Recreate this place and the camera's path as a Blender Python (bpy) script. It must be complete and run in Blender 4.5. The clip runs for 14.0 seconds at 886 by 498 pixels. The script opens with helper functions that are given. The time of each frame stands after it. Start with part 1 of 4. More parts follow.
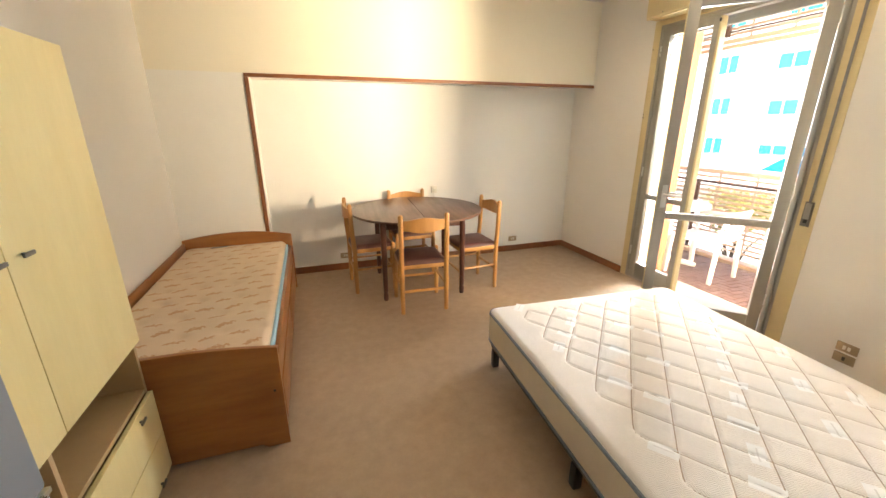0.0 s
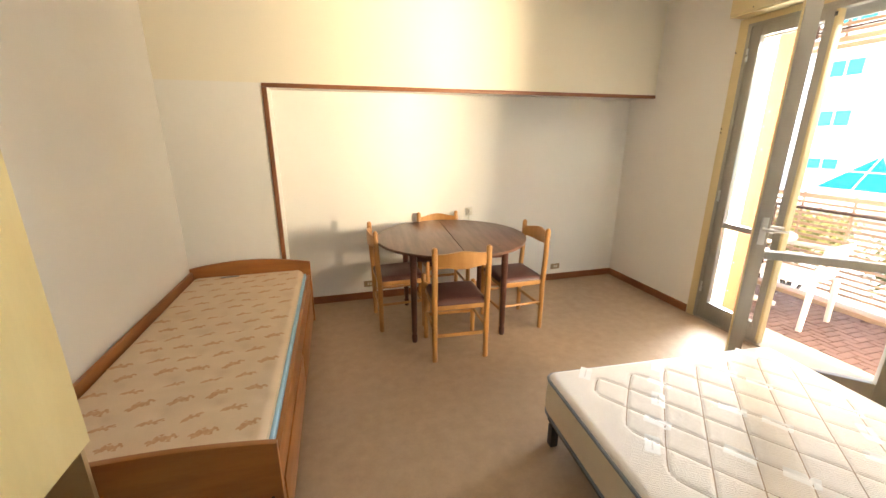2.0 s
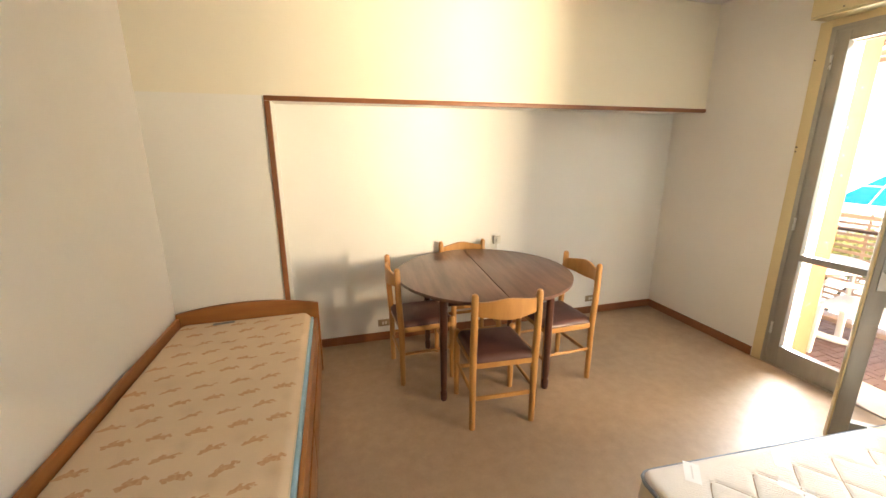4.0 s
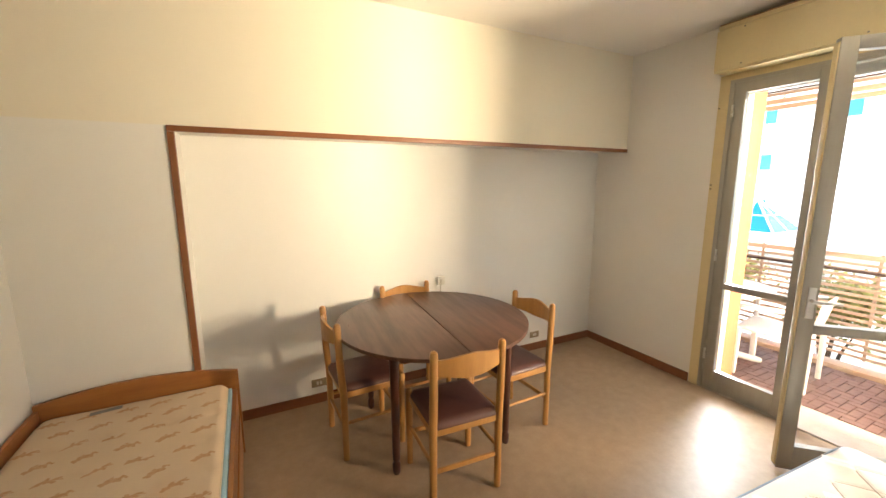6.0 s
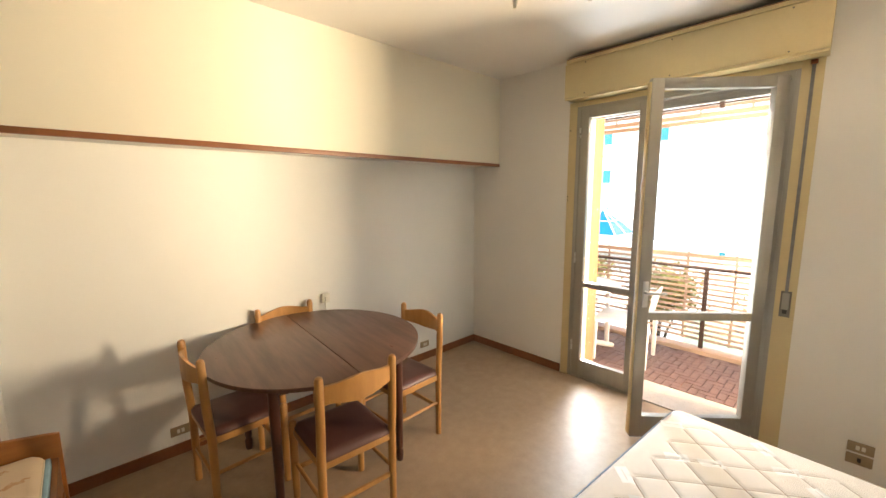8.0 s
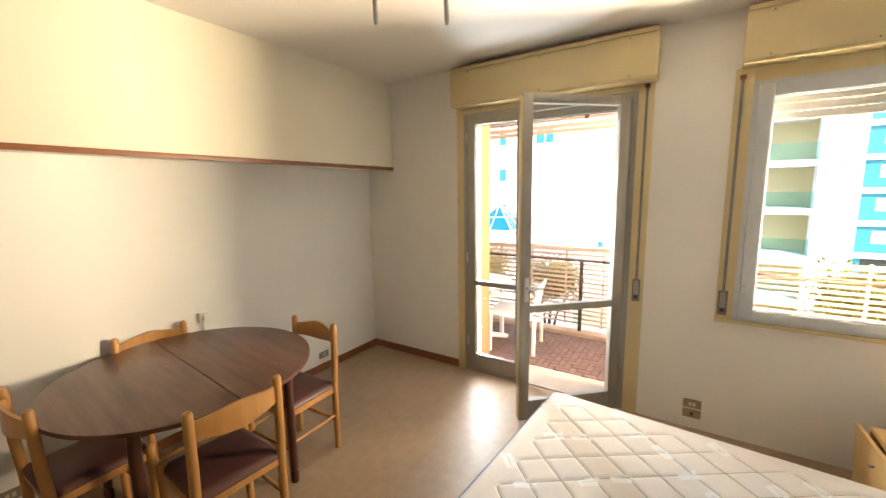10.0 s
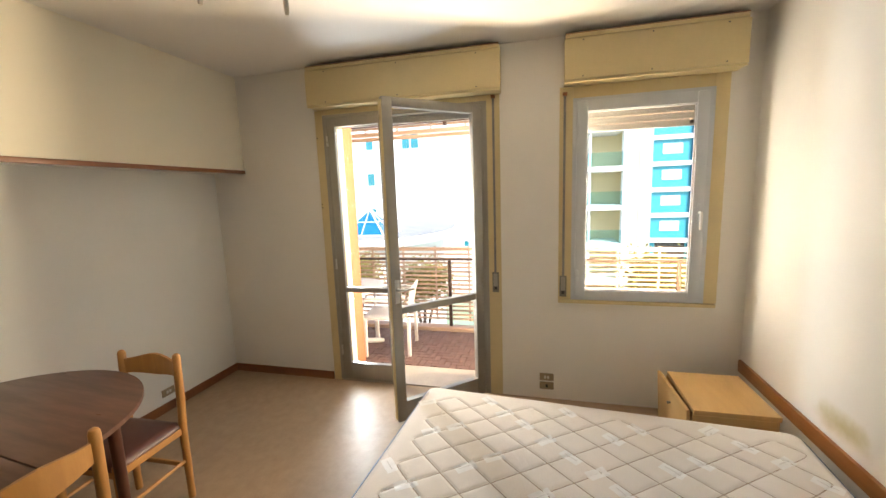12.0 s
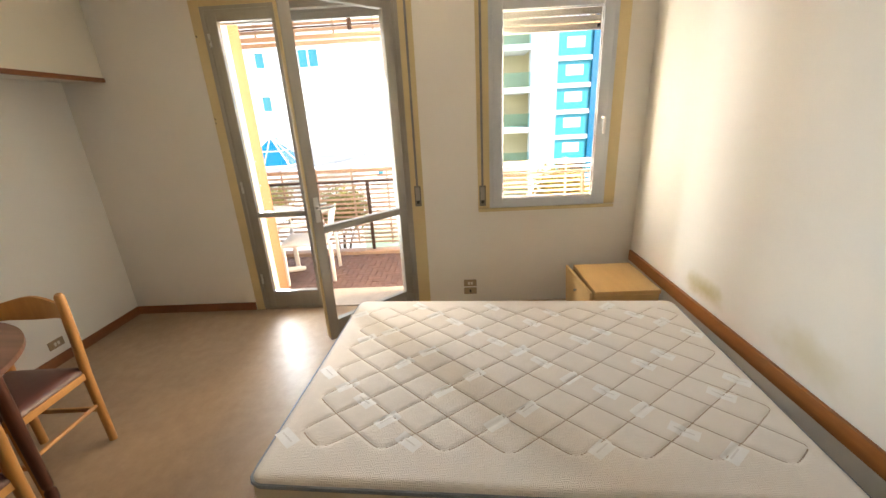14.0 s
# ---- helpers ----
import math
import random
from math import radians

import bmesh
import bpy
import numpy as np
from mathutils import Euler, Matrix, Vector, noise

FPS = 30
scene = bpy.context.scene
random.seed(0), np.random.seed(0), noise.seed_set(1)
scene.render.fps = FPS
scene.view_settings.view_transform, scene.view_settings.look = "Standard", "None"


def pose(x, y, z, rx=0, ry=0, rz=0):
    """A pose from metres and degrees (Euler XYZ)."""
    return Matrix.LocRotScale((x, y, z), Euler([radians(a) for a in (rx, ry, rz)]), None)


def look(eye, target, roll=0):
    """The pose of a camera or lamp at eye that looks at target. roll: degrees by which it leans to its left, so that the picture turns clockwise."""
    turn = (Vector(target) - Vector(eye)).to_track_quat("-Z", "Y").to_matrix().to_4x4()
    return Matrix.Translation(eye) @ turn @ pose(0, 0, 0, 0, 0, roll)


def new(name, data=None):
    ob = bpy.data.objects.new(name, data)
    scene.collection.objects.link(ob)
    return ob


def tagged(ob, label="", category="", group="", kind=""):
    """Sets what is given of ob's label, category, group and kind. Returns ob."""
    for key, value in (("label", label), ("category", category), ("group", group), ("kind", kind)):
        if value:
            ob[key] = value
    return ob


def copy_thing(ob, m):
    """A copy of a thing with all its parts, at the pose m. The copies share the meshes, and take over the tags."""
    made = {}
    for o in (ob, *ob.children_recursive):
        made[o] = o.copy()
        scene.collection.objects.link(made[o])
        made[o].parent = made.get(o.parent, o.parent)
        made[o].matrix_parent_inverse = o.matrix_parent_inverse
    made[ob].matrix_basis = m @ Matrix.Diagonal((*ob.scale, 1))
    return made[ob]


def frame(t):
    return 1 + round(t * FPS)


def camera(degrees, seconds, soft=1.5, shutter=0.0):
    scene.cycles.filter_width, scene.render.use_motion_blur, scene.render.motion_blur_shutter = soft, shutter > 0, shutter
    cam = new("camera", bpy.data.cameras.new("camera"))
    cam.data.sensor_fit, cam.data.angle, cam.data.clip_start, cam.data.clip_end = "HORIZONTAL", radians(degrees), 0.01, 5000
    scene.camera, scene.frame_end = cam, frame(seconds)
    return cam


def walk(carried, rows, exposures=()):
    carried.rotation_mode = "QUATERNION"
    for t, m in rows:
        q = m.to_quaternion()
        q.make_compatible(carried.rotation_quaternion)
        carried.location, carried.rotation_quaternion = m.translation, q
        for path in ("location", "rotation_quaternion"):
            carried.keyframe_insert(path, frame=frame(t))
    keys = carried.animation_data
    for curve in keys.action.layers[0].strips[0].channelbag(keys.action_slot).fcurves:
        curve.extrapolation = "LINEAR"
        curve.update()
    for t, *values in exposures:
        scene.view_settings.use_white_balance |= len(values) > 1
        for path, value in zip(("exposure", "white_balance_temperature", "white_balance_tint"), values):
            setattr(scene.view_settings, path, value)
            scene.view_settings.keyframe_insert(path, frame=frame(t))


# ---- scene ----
cam = camera(97.6, 14.0)
PATH = [
    (0, (0.191, 0.3, 1.529), (0.803, 2.105, 0.925), -0.1),
    (0.5, (0.178, 0.458, 1.541), (0.764, 2.276, 0.947), -0.2),
    (1, (0.168, 0.564, 1.552), (0.733, 2.392, 0.972), -0.1),
    (1.5, (0.184, 0.677, 1.558), (0.718, 2.519, 0.99), -0.1),
    (2, (0.232, 0.829, 1.57), (0.738, 2.682, 1.015), 0.0),
    (2.5, (0.229, 0.945, 1.578), (0.721, 2.809, 1.044), 0.1),
    (3, (0.165, 1.129, 1.592), (0.666, 2.99, 1.057), 0.1),
    (3.2, (0.138, 1.186, 1.596), (0.638, 3.049, 1.067), 0.1),
    (5.5, (0.123, 1.613, 1.652), (0.877, 3.425, 1.268), -0.4),
    (6, (0.085, 1.654, 1.652), (0.976, 3.413, 1.318), -0.2),
    (6.5, (0.09, 1.674, 1.658), (1.1, 3.372, 1.349), -0.1),
    (7, (0.066, 1.716, 1.651), (1.213, 3.327, 1.355), -0.1),
    (7.5, (0.069, 1.702, 1.64), (1.339, 3.222, 1.361), -0.3),
    (8, (0.122, 1.674, 1.661), (1.483, 3.112, 1.38), -0.3),
    (10.5, (0.206, 1.568, 1.714), (1.941, 2.522, 1.433), -1.0),
    (11, (0.223, 1.553, 1.692), (2.033, 2.363, 1.43), -1.1),
    (11.5, (0.21, 1.578, 1.719), (2.082, 2.228, 1.447), -1.7),
    (12, (0.222, 1.561, 1.7), (2.14, 2.049, 1.411), -2.0),
    (12.5, (0.216, 1.565, 1.678), (2.157, 1.899, 1.332), -2.4),
    (13, (0.214, 1.569, 1.664), (2.15, 1.788, 1.215), -2.8),
    (13.5, (0.201, 1.603, 1.599), (2.122, 1.731, 1.057), -3.0),
    (14, (0.204, 1.613, 1.58), (2.093, 1.686, 0.925), -3.0),
]
walk(cam, [(t, look(eye, target, roll)) for t, eye, target, roll in PATH], [(0, 2.85), (1.5, 2.8), (3, 2.8), (5.5, 2.6), (8, 2.3), (10.5, 2.15), (12.5, 1.9), (14, 2.05)])

# ---- world, sun ----
SUN_FROM = Vector((-0.62, -0.30, 0.72)).normalized()
world = bpy.data.worlds.new("world")
scene.world = world
world.use_nodes = True
wn = world.node_tree.nodes
sky = wn.new("ShaderNodeTexSky")
sky.sky_type, sky.sun_disc = "NISHITA", False
sky.sun_elevation = math.asin(SUN_FROM.z)
sky.sun_rotation = math.atan2(SUN_FROM.x, SUN_FROM.y)
wn["Background"].inputs["Strength"].default_value = 0.13
world.node_tree.links.new(sky.outputs["Color"], wn["Background"].inputs["Color"])
sun_data = bpy.data.lights.new("sun", "SUN")
sun_data.energy, sun_data.angle, sun_data.color = 2.0, radians(0.5), (1.0, 0.93, 0.82)



def daylight_fill(where, turn, w, h, watts, color, spread=180):
    """An added area lamp that stands in for daylight at or outside an opening."""
    d = bpy.data.lights.new("daylight_fill", "AREA")
    d.shape, d.size, d.size_y, d.energy, d.color = "RECTANGLE", w, h, watts, color
    d.spread = radians(spread)
    new("daylight_fill", d).matrix_world = pose(*where, *turn)


DAY, WARM = (0.84, 0.93, 1.0), (1.0, 0.80, 0.55)
# lamp strips added at the door opening's side and head, standing in for daylight
daylight_fill((3.535, 3.335, 1.10), (-90, 0, -58), 0.14, 1.9, 15, DAY, 150)
daylight_fill((3.50, 2.66, 2.355), (0, 45, 0), 0.10, 1.3, 4.5, DAY)
# the same at the window opening's side: an added strip for daylight
daylight_fill((3.52, 1.315, 1.60), (-90, 0, -25), 0.12, 1.3, 2.5, DAY)
# unseen warm lamp added on the balcony, for outdoor light through the window
daylight_fill((3.89, 0.0, 1.15), (102, 0, 40), 0.44, 1.8, 125, WARM, 125)
sun = new("sun", sun_data)
sun.matrix_world = look(SUN_FROM * 40, (0, 0, 0))


# ---- materials ----
def material(name, color, rough=0.5, metal=0.0, var=0.08, scale=6.0, grain=60.0, bump=0.1, stretch=(1, 1, 1), dark=None, spec=0.5,
             sheen=0.0, by_object=0.0, wide=0.0):
    """A surface with two scales of colour variation and a fine relief. dark: a second colour for the broad variation."""
    m = bpy.data.materials.new(name)
    m.use_nodes = True
    nt = m.node_tree
    b = nt.nodes["Principled BSDF"]
    b.inputs["Roughness"].default_value, b.inputs["Metallic"].default_value = rough, metal
    b.inputs["Specular IOR Level"].default_value = spec
    if sheen:
        b.inputs["Sheen Weight"].default_value = sheen
    co = nt.nodes.new("ShaderNodeTexCoord")
    mp = nt.nodes.new("ShaderNodeMapping")
    mp.inputs["Scale"].default_value = stretch
    nt.links.new(co.outputs["Object"], mp.inputs["Vector"])
    broad = nt.nodes.new("ShaderNodeTexNoise")
    broad.inputs["Scale"].default_value, broad.inputs["Detail"].default_value, broad.inputs["Roughness"].default_value = scale, 5, 0.6
    fine = nt.nodes.new("ShaderNodeTexNoise")
    fine.inputs["Scale"].default_value, fine.inputs["Detail"].default_value = grain, 4
    for n in (broad, fine):
        nt.links.new(mp.outputs["Vector"], n.inputs["Vector"])
    other = dark or tuple(c * (1 - 2.2 * var) for c in color)
    mix = nt.nodes.new("ShaderNodeMix")
    mix.data_type = "RGBA"
    ramp = nt.nodes.new("ShaderNodeMapRange")
    ramp.inputs["From Min"].default_value, ramp.inputs["From Max"].default_value = 0.32 - wide, 0.68 + wide
    nt.links.new(broad.outputs["Fac"], ramp.inputs["Value"])
    nt.links.new(ramp.outputs["Result"], mix.inputs["Factor"])
    mix.inputs[6].default_value, mix.inputs[7].default_value = (*color, 1), (*other, 1)
    hsv = nt.nodes.new("ShaderNodeHueSaturation")
    val = nt.nodes.new("ShaderNodeMapRange")
    val.inputs["To Min"].default_value, val.inputs["To Max"].default_value = 1 - var, 1 + var
    nt.links.new(fine.outputs["Fac"], val.inputs["Value"])
    nt.links.new(mix.outputs[2], hsv.inputs["Color"])
    if by_object:
        info = nt.nodes.new("ShaderNodeObjectInfo")
        r = nt.nodes.new("ShaderNodeMapRange")
        r.inputs["To Min"].default_value, r.inputs["To Max"].default_value = 1 - by_object, 1 + by_object
        nt.links.new(info.outputs["Random"], r.inputs["Value"])
        mul = nt.nodes.new("ShaderNodeMath")
        mul.operation = "MULTIPLY"
        nt.links.new(val.outputs["Result"], mul.inputs[0])
        nt.links.new(r.outputs["Result"], mul.inputs[1])
        nt.links.new(mul.outputs[0], hsv.inputs["Value"])
    else:
        nt.links.new(val.outputs["Result"], hsv.inputs["Value"])
    nt.links.new(hsv.outputs["Color"], b.inputs["Base Color"])
    rr = nt.nodes.new("ShaderNodeMapRange")
    rr.inputs["To Min"].default_value, rr.inputs["To Max"].default_value = max(0.02, rough - 0.08), min(1, rough + 0.1)
    nt.links.new(broad.outputs["Fac"], rr.inputs["Value"])
    nt.links.new(rr.outputs["Result"], b.inputs["Roughness"])
    if bump:
        bp = nt.nodes.new("ShaderNodeBump")
        bp.inputs["Strength"].default_value, bp.inputs["Distance"].default_value = bump, 0.003
        nt.links.new(fine.outputs["Fac"], bp.inputs["Height"])
        nt.links.new(bp.outputs["Normal"], b.inputs["Normal"])
    return m


def glass_material(name, tint=(1, 1, 1), rough=0.0, mirror=0.08):
    """A thin clear pane: it lets light through and mirrors a little, more at a slant."""
    m = bpy.data.materials.new(name)
    m.use_nodes = True
    nt = m.node_tree
    nt.nodes.remove(nt.nodes["Principled BSDF"])
    clear, gloss, mix, facing, steep, scaled = (nt.nodes.new("ShaderNode" + k) for k in (
        "BsdfTransparent", "BsdfGlossy", "MixShader", "LayerWeight", "Math", "MapRange"))
    clear.inputs["Color"].default_value = (*tint, 1)
    gloss.inputs["Roughness"].default_value = rough
    facing.inputs["Blend"].default_value = 0.5
    steep.operation = "POWER"
    steep.inputs[1].default_value = 4.0
    scaled.inputs["To Min"].default_value, scaled.inputs["To Max"].default_value = mirror * 0.25, 0.7
    nt.links.new(facing.outputs["Facing"], steep.inputs[0])
    nt.links.new(steep.outputs[0], scaled.inputs["Value"])
    nt.links.new(scaled.outputs["Result"], mix.inputs["Fac"])
    nt.links.new(clear.outputs[0], mix.inputs[1])
    nt.links.new(gloss.outputs[0], mix.inputs[2])
    nt.links.new(mix.outputs[0], nt.nodes["Material Output"].inputs["Surface"])
    return m


def stained_wall(name, color, spots):
    """Wall paint with damp stains: soft-edged, broken-up spots at given places."""
    m = material(name, color, rough=0.85, var=0.025, scale=1.4, grain=180, bump=0.12, spec=0.2)
    nt = m.node_tree
    b = nt.nodes["Principled BSDF"]
    source = b.inputs["Base Color"].links[0].from_socket
    co = nt.nodes.new("ShaderNodeTexCoord")
    wob = nt.nodes.new("ShaderNodeTexNoise")
    wob.inputs["Scale"].default_value, wob.inputs["Detail"].default_value = 9, 5
    nt.links.new(co.outputs["Object"], wob.inputs["Vector"])
    for (x, y, z), (rx, rz), col, amount in spots:
        mp = nt.nodes.new("ShaderNodeMapping")
        mp.vector_type = "TEXTURE"
        mp.inputs["Location"].default_value = (x, y, z)
        mp.inputs["Scale"].default_value = (rx, 1.0, rz)
        nt.links.new(co.outputs["Object"], mp.inputs["Vector"])
        ln = nt.nodes.new("ShaderNodeVectorMath")
        ln.operation = "LENGTH"
        nt.links.new(mp.outputs["Vector"], ln.inputs[0])
        add = nt.nodes.new("ShaderNodeMath")
        add.operation = "ADD"
        nt.links.new(ln.outputs["Value"], add.inputs[0])
        nt.links.new(wob.outputs["Fac"], add.inputs[1])
        fall = nt.nodes.new("ShaderNodeMapRange")
        fall.interpolation_type = "SMOOTHSTEP"
        fall.inputs["From Min"].default_value, fall.inputs["From Max"].default_value = 0.45, 1.5
        fall.inputs["To Min"].default_value, fall.inputs["To Max"].default_value = amount, 0.0
        nt.links.new(add.outputs[0], fall.inputs["Value"])
        mix = nt.nodes.new("ShaderNodeMix")
        mix.data_type = "RGBA"
        nt.links.new(fall.outputs["Result"], mix.inputs["Factor"])
        nt.links.new(source, mix.inputs[6])
        mix.inputs[7].default_value = (*col, 1)
        source = mix.outputs[2]
    nt.links.new(source, b.inputs["Base Color"])
    return m


PAINT = material("wall_paint", (0.80, 0.765, 0.70), 0.85, var=0.02, scale=1.2, grain=160, bump=0.12, spec=0.2)
PAINT_S = stained_wall("wall_paint_stained", (0.80, 0.775, 0.72), [
    ((2.33, 0.165, 0.53), (0.26, 0.09), (0.42, 0.36, 0.10), 0.75),
    ((1.62, 0.165, 0.55), (0.30, 0.14), (0.55, 0.47, 0.26), 0.5)])


def two_tone(name, lower, upper, height):
    """Wall paint in two colours that meet at a height."""
    m = material(name, lower, 0.85, var=0.02, scale=1.2, grain=160, bump=0.12, spec=0.2)
    nt = m.node_tree
    b = nt.nodes["Principled BSDF"]
    old_link = b.inputs["Base Color"].links[0].from_socket
    co, sep = nt.nodes.new("ShaderNodeTexCoord"), nt.nodes.new("ShaderNodeSeparateXYZ")
    nt.links.new(co.outputs["Object"], sep.inputs[0])
    step = nt.nodes.new("ShaderNodeMapRange")
    step.inputs["From Min"].default_value, step.inputs["From Max"].default_value = height - 0.004, height + 0.004
    nt.links.new(sep.outputs["Z"], step.inputs["Value"])
    mix = nt.nodes.new("ShaderNodeMix")
    mix.data_type = "RGBA"
    nt.links.new(step.outputs["Result"], mix.inputs["Factor"])
    nt.links.new(old_link, mix.inputs[6])
    mix.inputs[7].default_value = (*upper, 1)
    nt.links.new(mix.outputs[2], b.inputs["Base Color"])
    return m


PAINT_BAND = two_tone("wall_paint_cream_band", (0.80, 0.78, 0.725), (0.79, 0.735, 0.60), 1.96)
CEIL = material("ceiling_paint", (0.80, 0.77, 0.72), 0.9, var=0.015, scale=1.0, grain=150, bump=0.1, spec=0.1)
CREAM = material("cream_enamel", (0.66, 0.54, 0.29), 0.45, var=0.03, scale=3, grain=60, bump=0.06)
FLOOR = material("vinyl_floor", (0.43, 0.305, 0.195), 0.44, var=0.07, scale=13, grain=60, bump=0.05, dark=(0.325, 0.225, 0.142), spec=0.42, wide=0.16)
TRIM = material("trim_wood", (0.27, 0.10, 0.036), 0.4, var=0.12, scale=3, grain=40, bump=0.1, stretch=(1, 1, 1))
CHERRY = material("cherry_wood", (0.37, 0.145, 0.038), 0.35, var=0.07, scale=2.2, grain=30, bump=0.08, stretch=(1, 1, 7),
                  dark=(0.27, 0.098, 0.025))
BEECH = material("beech_wood", (0.52, 0.27, 0.085), 0.33, var=0.05, scale=3, grain=26, bump=0.05, stretch=(6, 6, 1), dark=(0.42, 0.20, 0.06))
WALNUT = material("walnut_laminate", (0.17, 0.082, 0.052), 0.30, var=0.10, scale=2.0, grain=24, bump=0.03, stretch=(9, 1, 1),
                  dark=(0.095, 0.047, 0.03))
WALNUT_LEG = material("dark_leg_wood", (0.085, 0.03, 0.018), 0.3, var=0.12, scale=6, grain=40, bump=0.05, stretch=(6, 6, 1))
VINYL = material("brown_vinyl", (0.115, 0.045, 0.036), 0.42, var=0.08, scale=8, grain=220, bump=0.25)
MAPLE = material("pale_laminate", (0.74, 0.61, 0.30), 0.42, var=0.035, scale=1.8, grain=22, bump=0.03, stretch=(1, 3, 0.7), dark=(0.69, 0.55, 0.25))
# wardrobe sides, partition, back and shelves: darker than its doors and top
MAPLE_DARK = material("dark_laminate", (0.46, 0.31, 0.15), 0.5, var=0.05, scale=2, grain=30, bump=0.04)
OAKBOX = material("nightstand_laminate", (0.55, 0.34, 0.13), 0.45, var=0.05, scale=2.5, grain=28, bump=0.04, stretch=(1, 5, 1))
TICK = material("mattress_ticking", (0.78, 0.73, 0.685), 0.9, var=0.03, scale=5, grain=240, bump=0.35, spec=0.15, sheen=0.2)
TICK_SIDE = material("mattress_side", (0.72, 0.64, 0.52), 0.9, var=0.03, scale=5, grain=260, bump=0.3, spec=0.15)
LABEL = material("woven_label", (0.85, 0.845, 0.84), 0.5, var=0.03, scale=20, grain=200, bump=0.1)
STITCH_SHADE = material("stitching_and_crease_shade", (0.43, 0.335, 0.265), 0.9, var=0.1, bump=0)
LABEL_INK = material("label_thread", (0.72, 0.70, 0.69), 0.7, var=0.05, bump=0)
PIPING = material("grey_blue_piping", (0.24, 0.27, 0.32), 0.7, var=0.2, scale=200, grain=400, bump=0.4)
OLDTICK = material("old_ticking", (0.72, 0.57, 0.41), 0.85, var=0.03, scale=4, grain=200, bump=0.25, spec=0.2, dark=(0.68, 0.53, 0.37))
MOTIF = material("printed_motif", (0.52, 0.29, 0.15), 0.85, var=0.12, scale=60, grain=300, bump=0.2, dark=(0.62, 0.40, 0.24))
OLDPIPE = material("cream_piping", (0.68, 0.58, 0.42), 0.8, var=0.05, scale=50, grain=200, bump=0.2)
BLUE = material("pale_blue_cloth", (0.38, 0.60, 0.74), 0.8, var=0.06, scale=14, grain=160, bump=0.3)
IRON = material("dark_painted_steel", (0.03, 0.026, 0.024), 0.4, metal=0.0, var=0.1, bump=0.05)
ALU = material("anodised_aluminium", (0.37, 0.35, 0.305), 0.38, metal=0.55, var=0.04, scale=3, grain=90, bump=0.03, stretch=(8, 8, 0.6))
ALUWHITE = material("grey_white_frame", (0.58, 0.61, 0.64), 0.4, var=0.03, scale=3, grain=80, bump=0.03)
GASKET = material("dark_gasket", (0.035, 0.033, 0.03), 0.7, var=0.1, bump=0)
CHROME = material("satin_metal", (0.62, 0.62, 0.60), 0.28, metal=1.0, var=0.04, bump=0.02)
PEWTER = material("pewter_handle", (0.22, 0.20, 0.17), 0.4, metal=0.8, var=0.1, bump=0.05)
PLATE = material("bronze_plate", (0.36, 0.28, 0.18), 0.35, metal=0.4, var=0.04, bump=0.02)
PLUG = material("ivory_plastic", (0.72, 0.68, 0.58), 0.4, var=0.02, bump=0.02)
STRAP = material("grey_webbing", (0.26, 0.25, 0.24), 0.85, var=0.1, scale=30, grain=300, bump=0.4)
SHUTTER = material("shutter_plastic", (0.36, 0.34, 0.30), 0.5, var=0.04, bump=0.03)
FRIDGE = material("grey_enamel", (0.20, 0.21, 0.225), 0.38, var=0.02, scale=1.5, grain=60, bump=0.02)
MARBLE = material("pale_marble", (0.46, 0.39, 0.32), 0.3, var=0.08, scale=4, grain=30, bump=0.02)
TERRA = material("terracotta", (0.18, 0.098, 0.078), 0.5, var=0.14, scale=5, grain=70, bump=0.2, by_object=0.10)
GROUT = material("mortar", (0.16, 0.098, 0.08), 0.9, var=0.1, bump=0.3)
ORANGE = material("orange_render", (0.46, 0.165, 0.08), 0.8, var=0.04, scale=4, grain=120, bump=0.25)
JAMB = material("jamb_render", (0.80, 0.70, 0.50), 0.8, var=0.04, scale=4, grain=120, bump=0.25)
SLAT = material("larch_slat", (0.60, 0.42, 0.32), 0.6, var=0.10, scale=3, grain=30, bump=0.15, stretch=(1, 0.3, 4), by_object=0.1)
POST = material("brown_steel", (0.10, 0.055, 0.04), 0.5, metal=0.2, var=0.1, bump=0.1)
RESIN = material("white_resin", (0.80, 0.76, 0.73), 0.4, var=0.02, bump=0.05)
FACADE = material("white_render", (0.80, 0.79, 0.76), 0.9, var=0.03, scale=0.4, grain=20, bump=0.2)
FACADE_Y = material("yellow_render", (0.82, 0.72, 0.46), 0.9, var=0.04, scale=0.4, grain=20, bump=0.2)
TILE_BLUE = material("blue_cladding", (0.04, 0.32, 0.44), 0.4, var=0.06, scale=2, grain=20, bump=0.1)
DARKGLASS = material("window_glass", (0.03, 0.22, 0.28), 0.12, var=0.1, scale=0.8, grain=6, bump=0)
PYRGLASS = material("skylight_glass", (0.01, 0.15, 0.30), 0.15, var=0.08, scale=0.8, grain=6, bump=0)
ROLLER = material("closed_shutter", (0.60, 0.64, 0.64), 0.6, var=0.03, bump=0)
ROOFING = material("grey_roofing", (0.30, 0.31, 0.33), 0.7, var=0.1, scale=1, grain=20, bump=0.2)
GROUNDM = material("paving", (0.42, 0.44, 0.42), 0.8, var=0.1, scale=0.1, grain=2, bump=0.2, dark=(0.16, 0.26, 0.15))
LEAF = material("leaf_green", (0.30, 0.27, 0.05), 0.5, var=0.25, scale=2, grain=10, bump=0.1)
BARK = material("bark", (0.13, 0.09, 0.06), 0.9, var=0.2, scale=8, grain=40, bump=0.5)
PARAPET = glass_material("green_parapet_glass", (0.74, 0.92, 0.93), 0.05, 0.08)
PANE = glass_material("clear_pane")


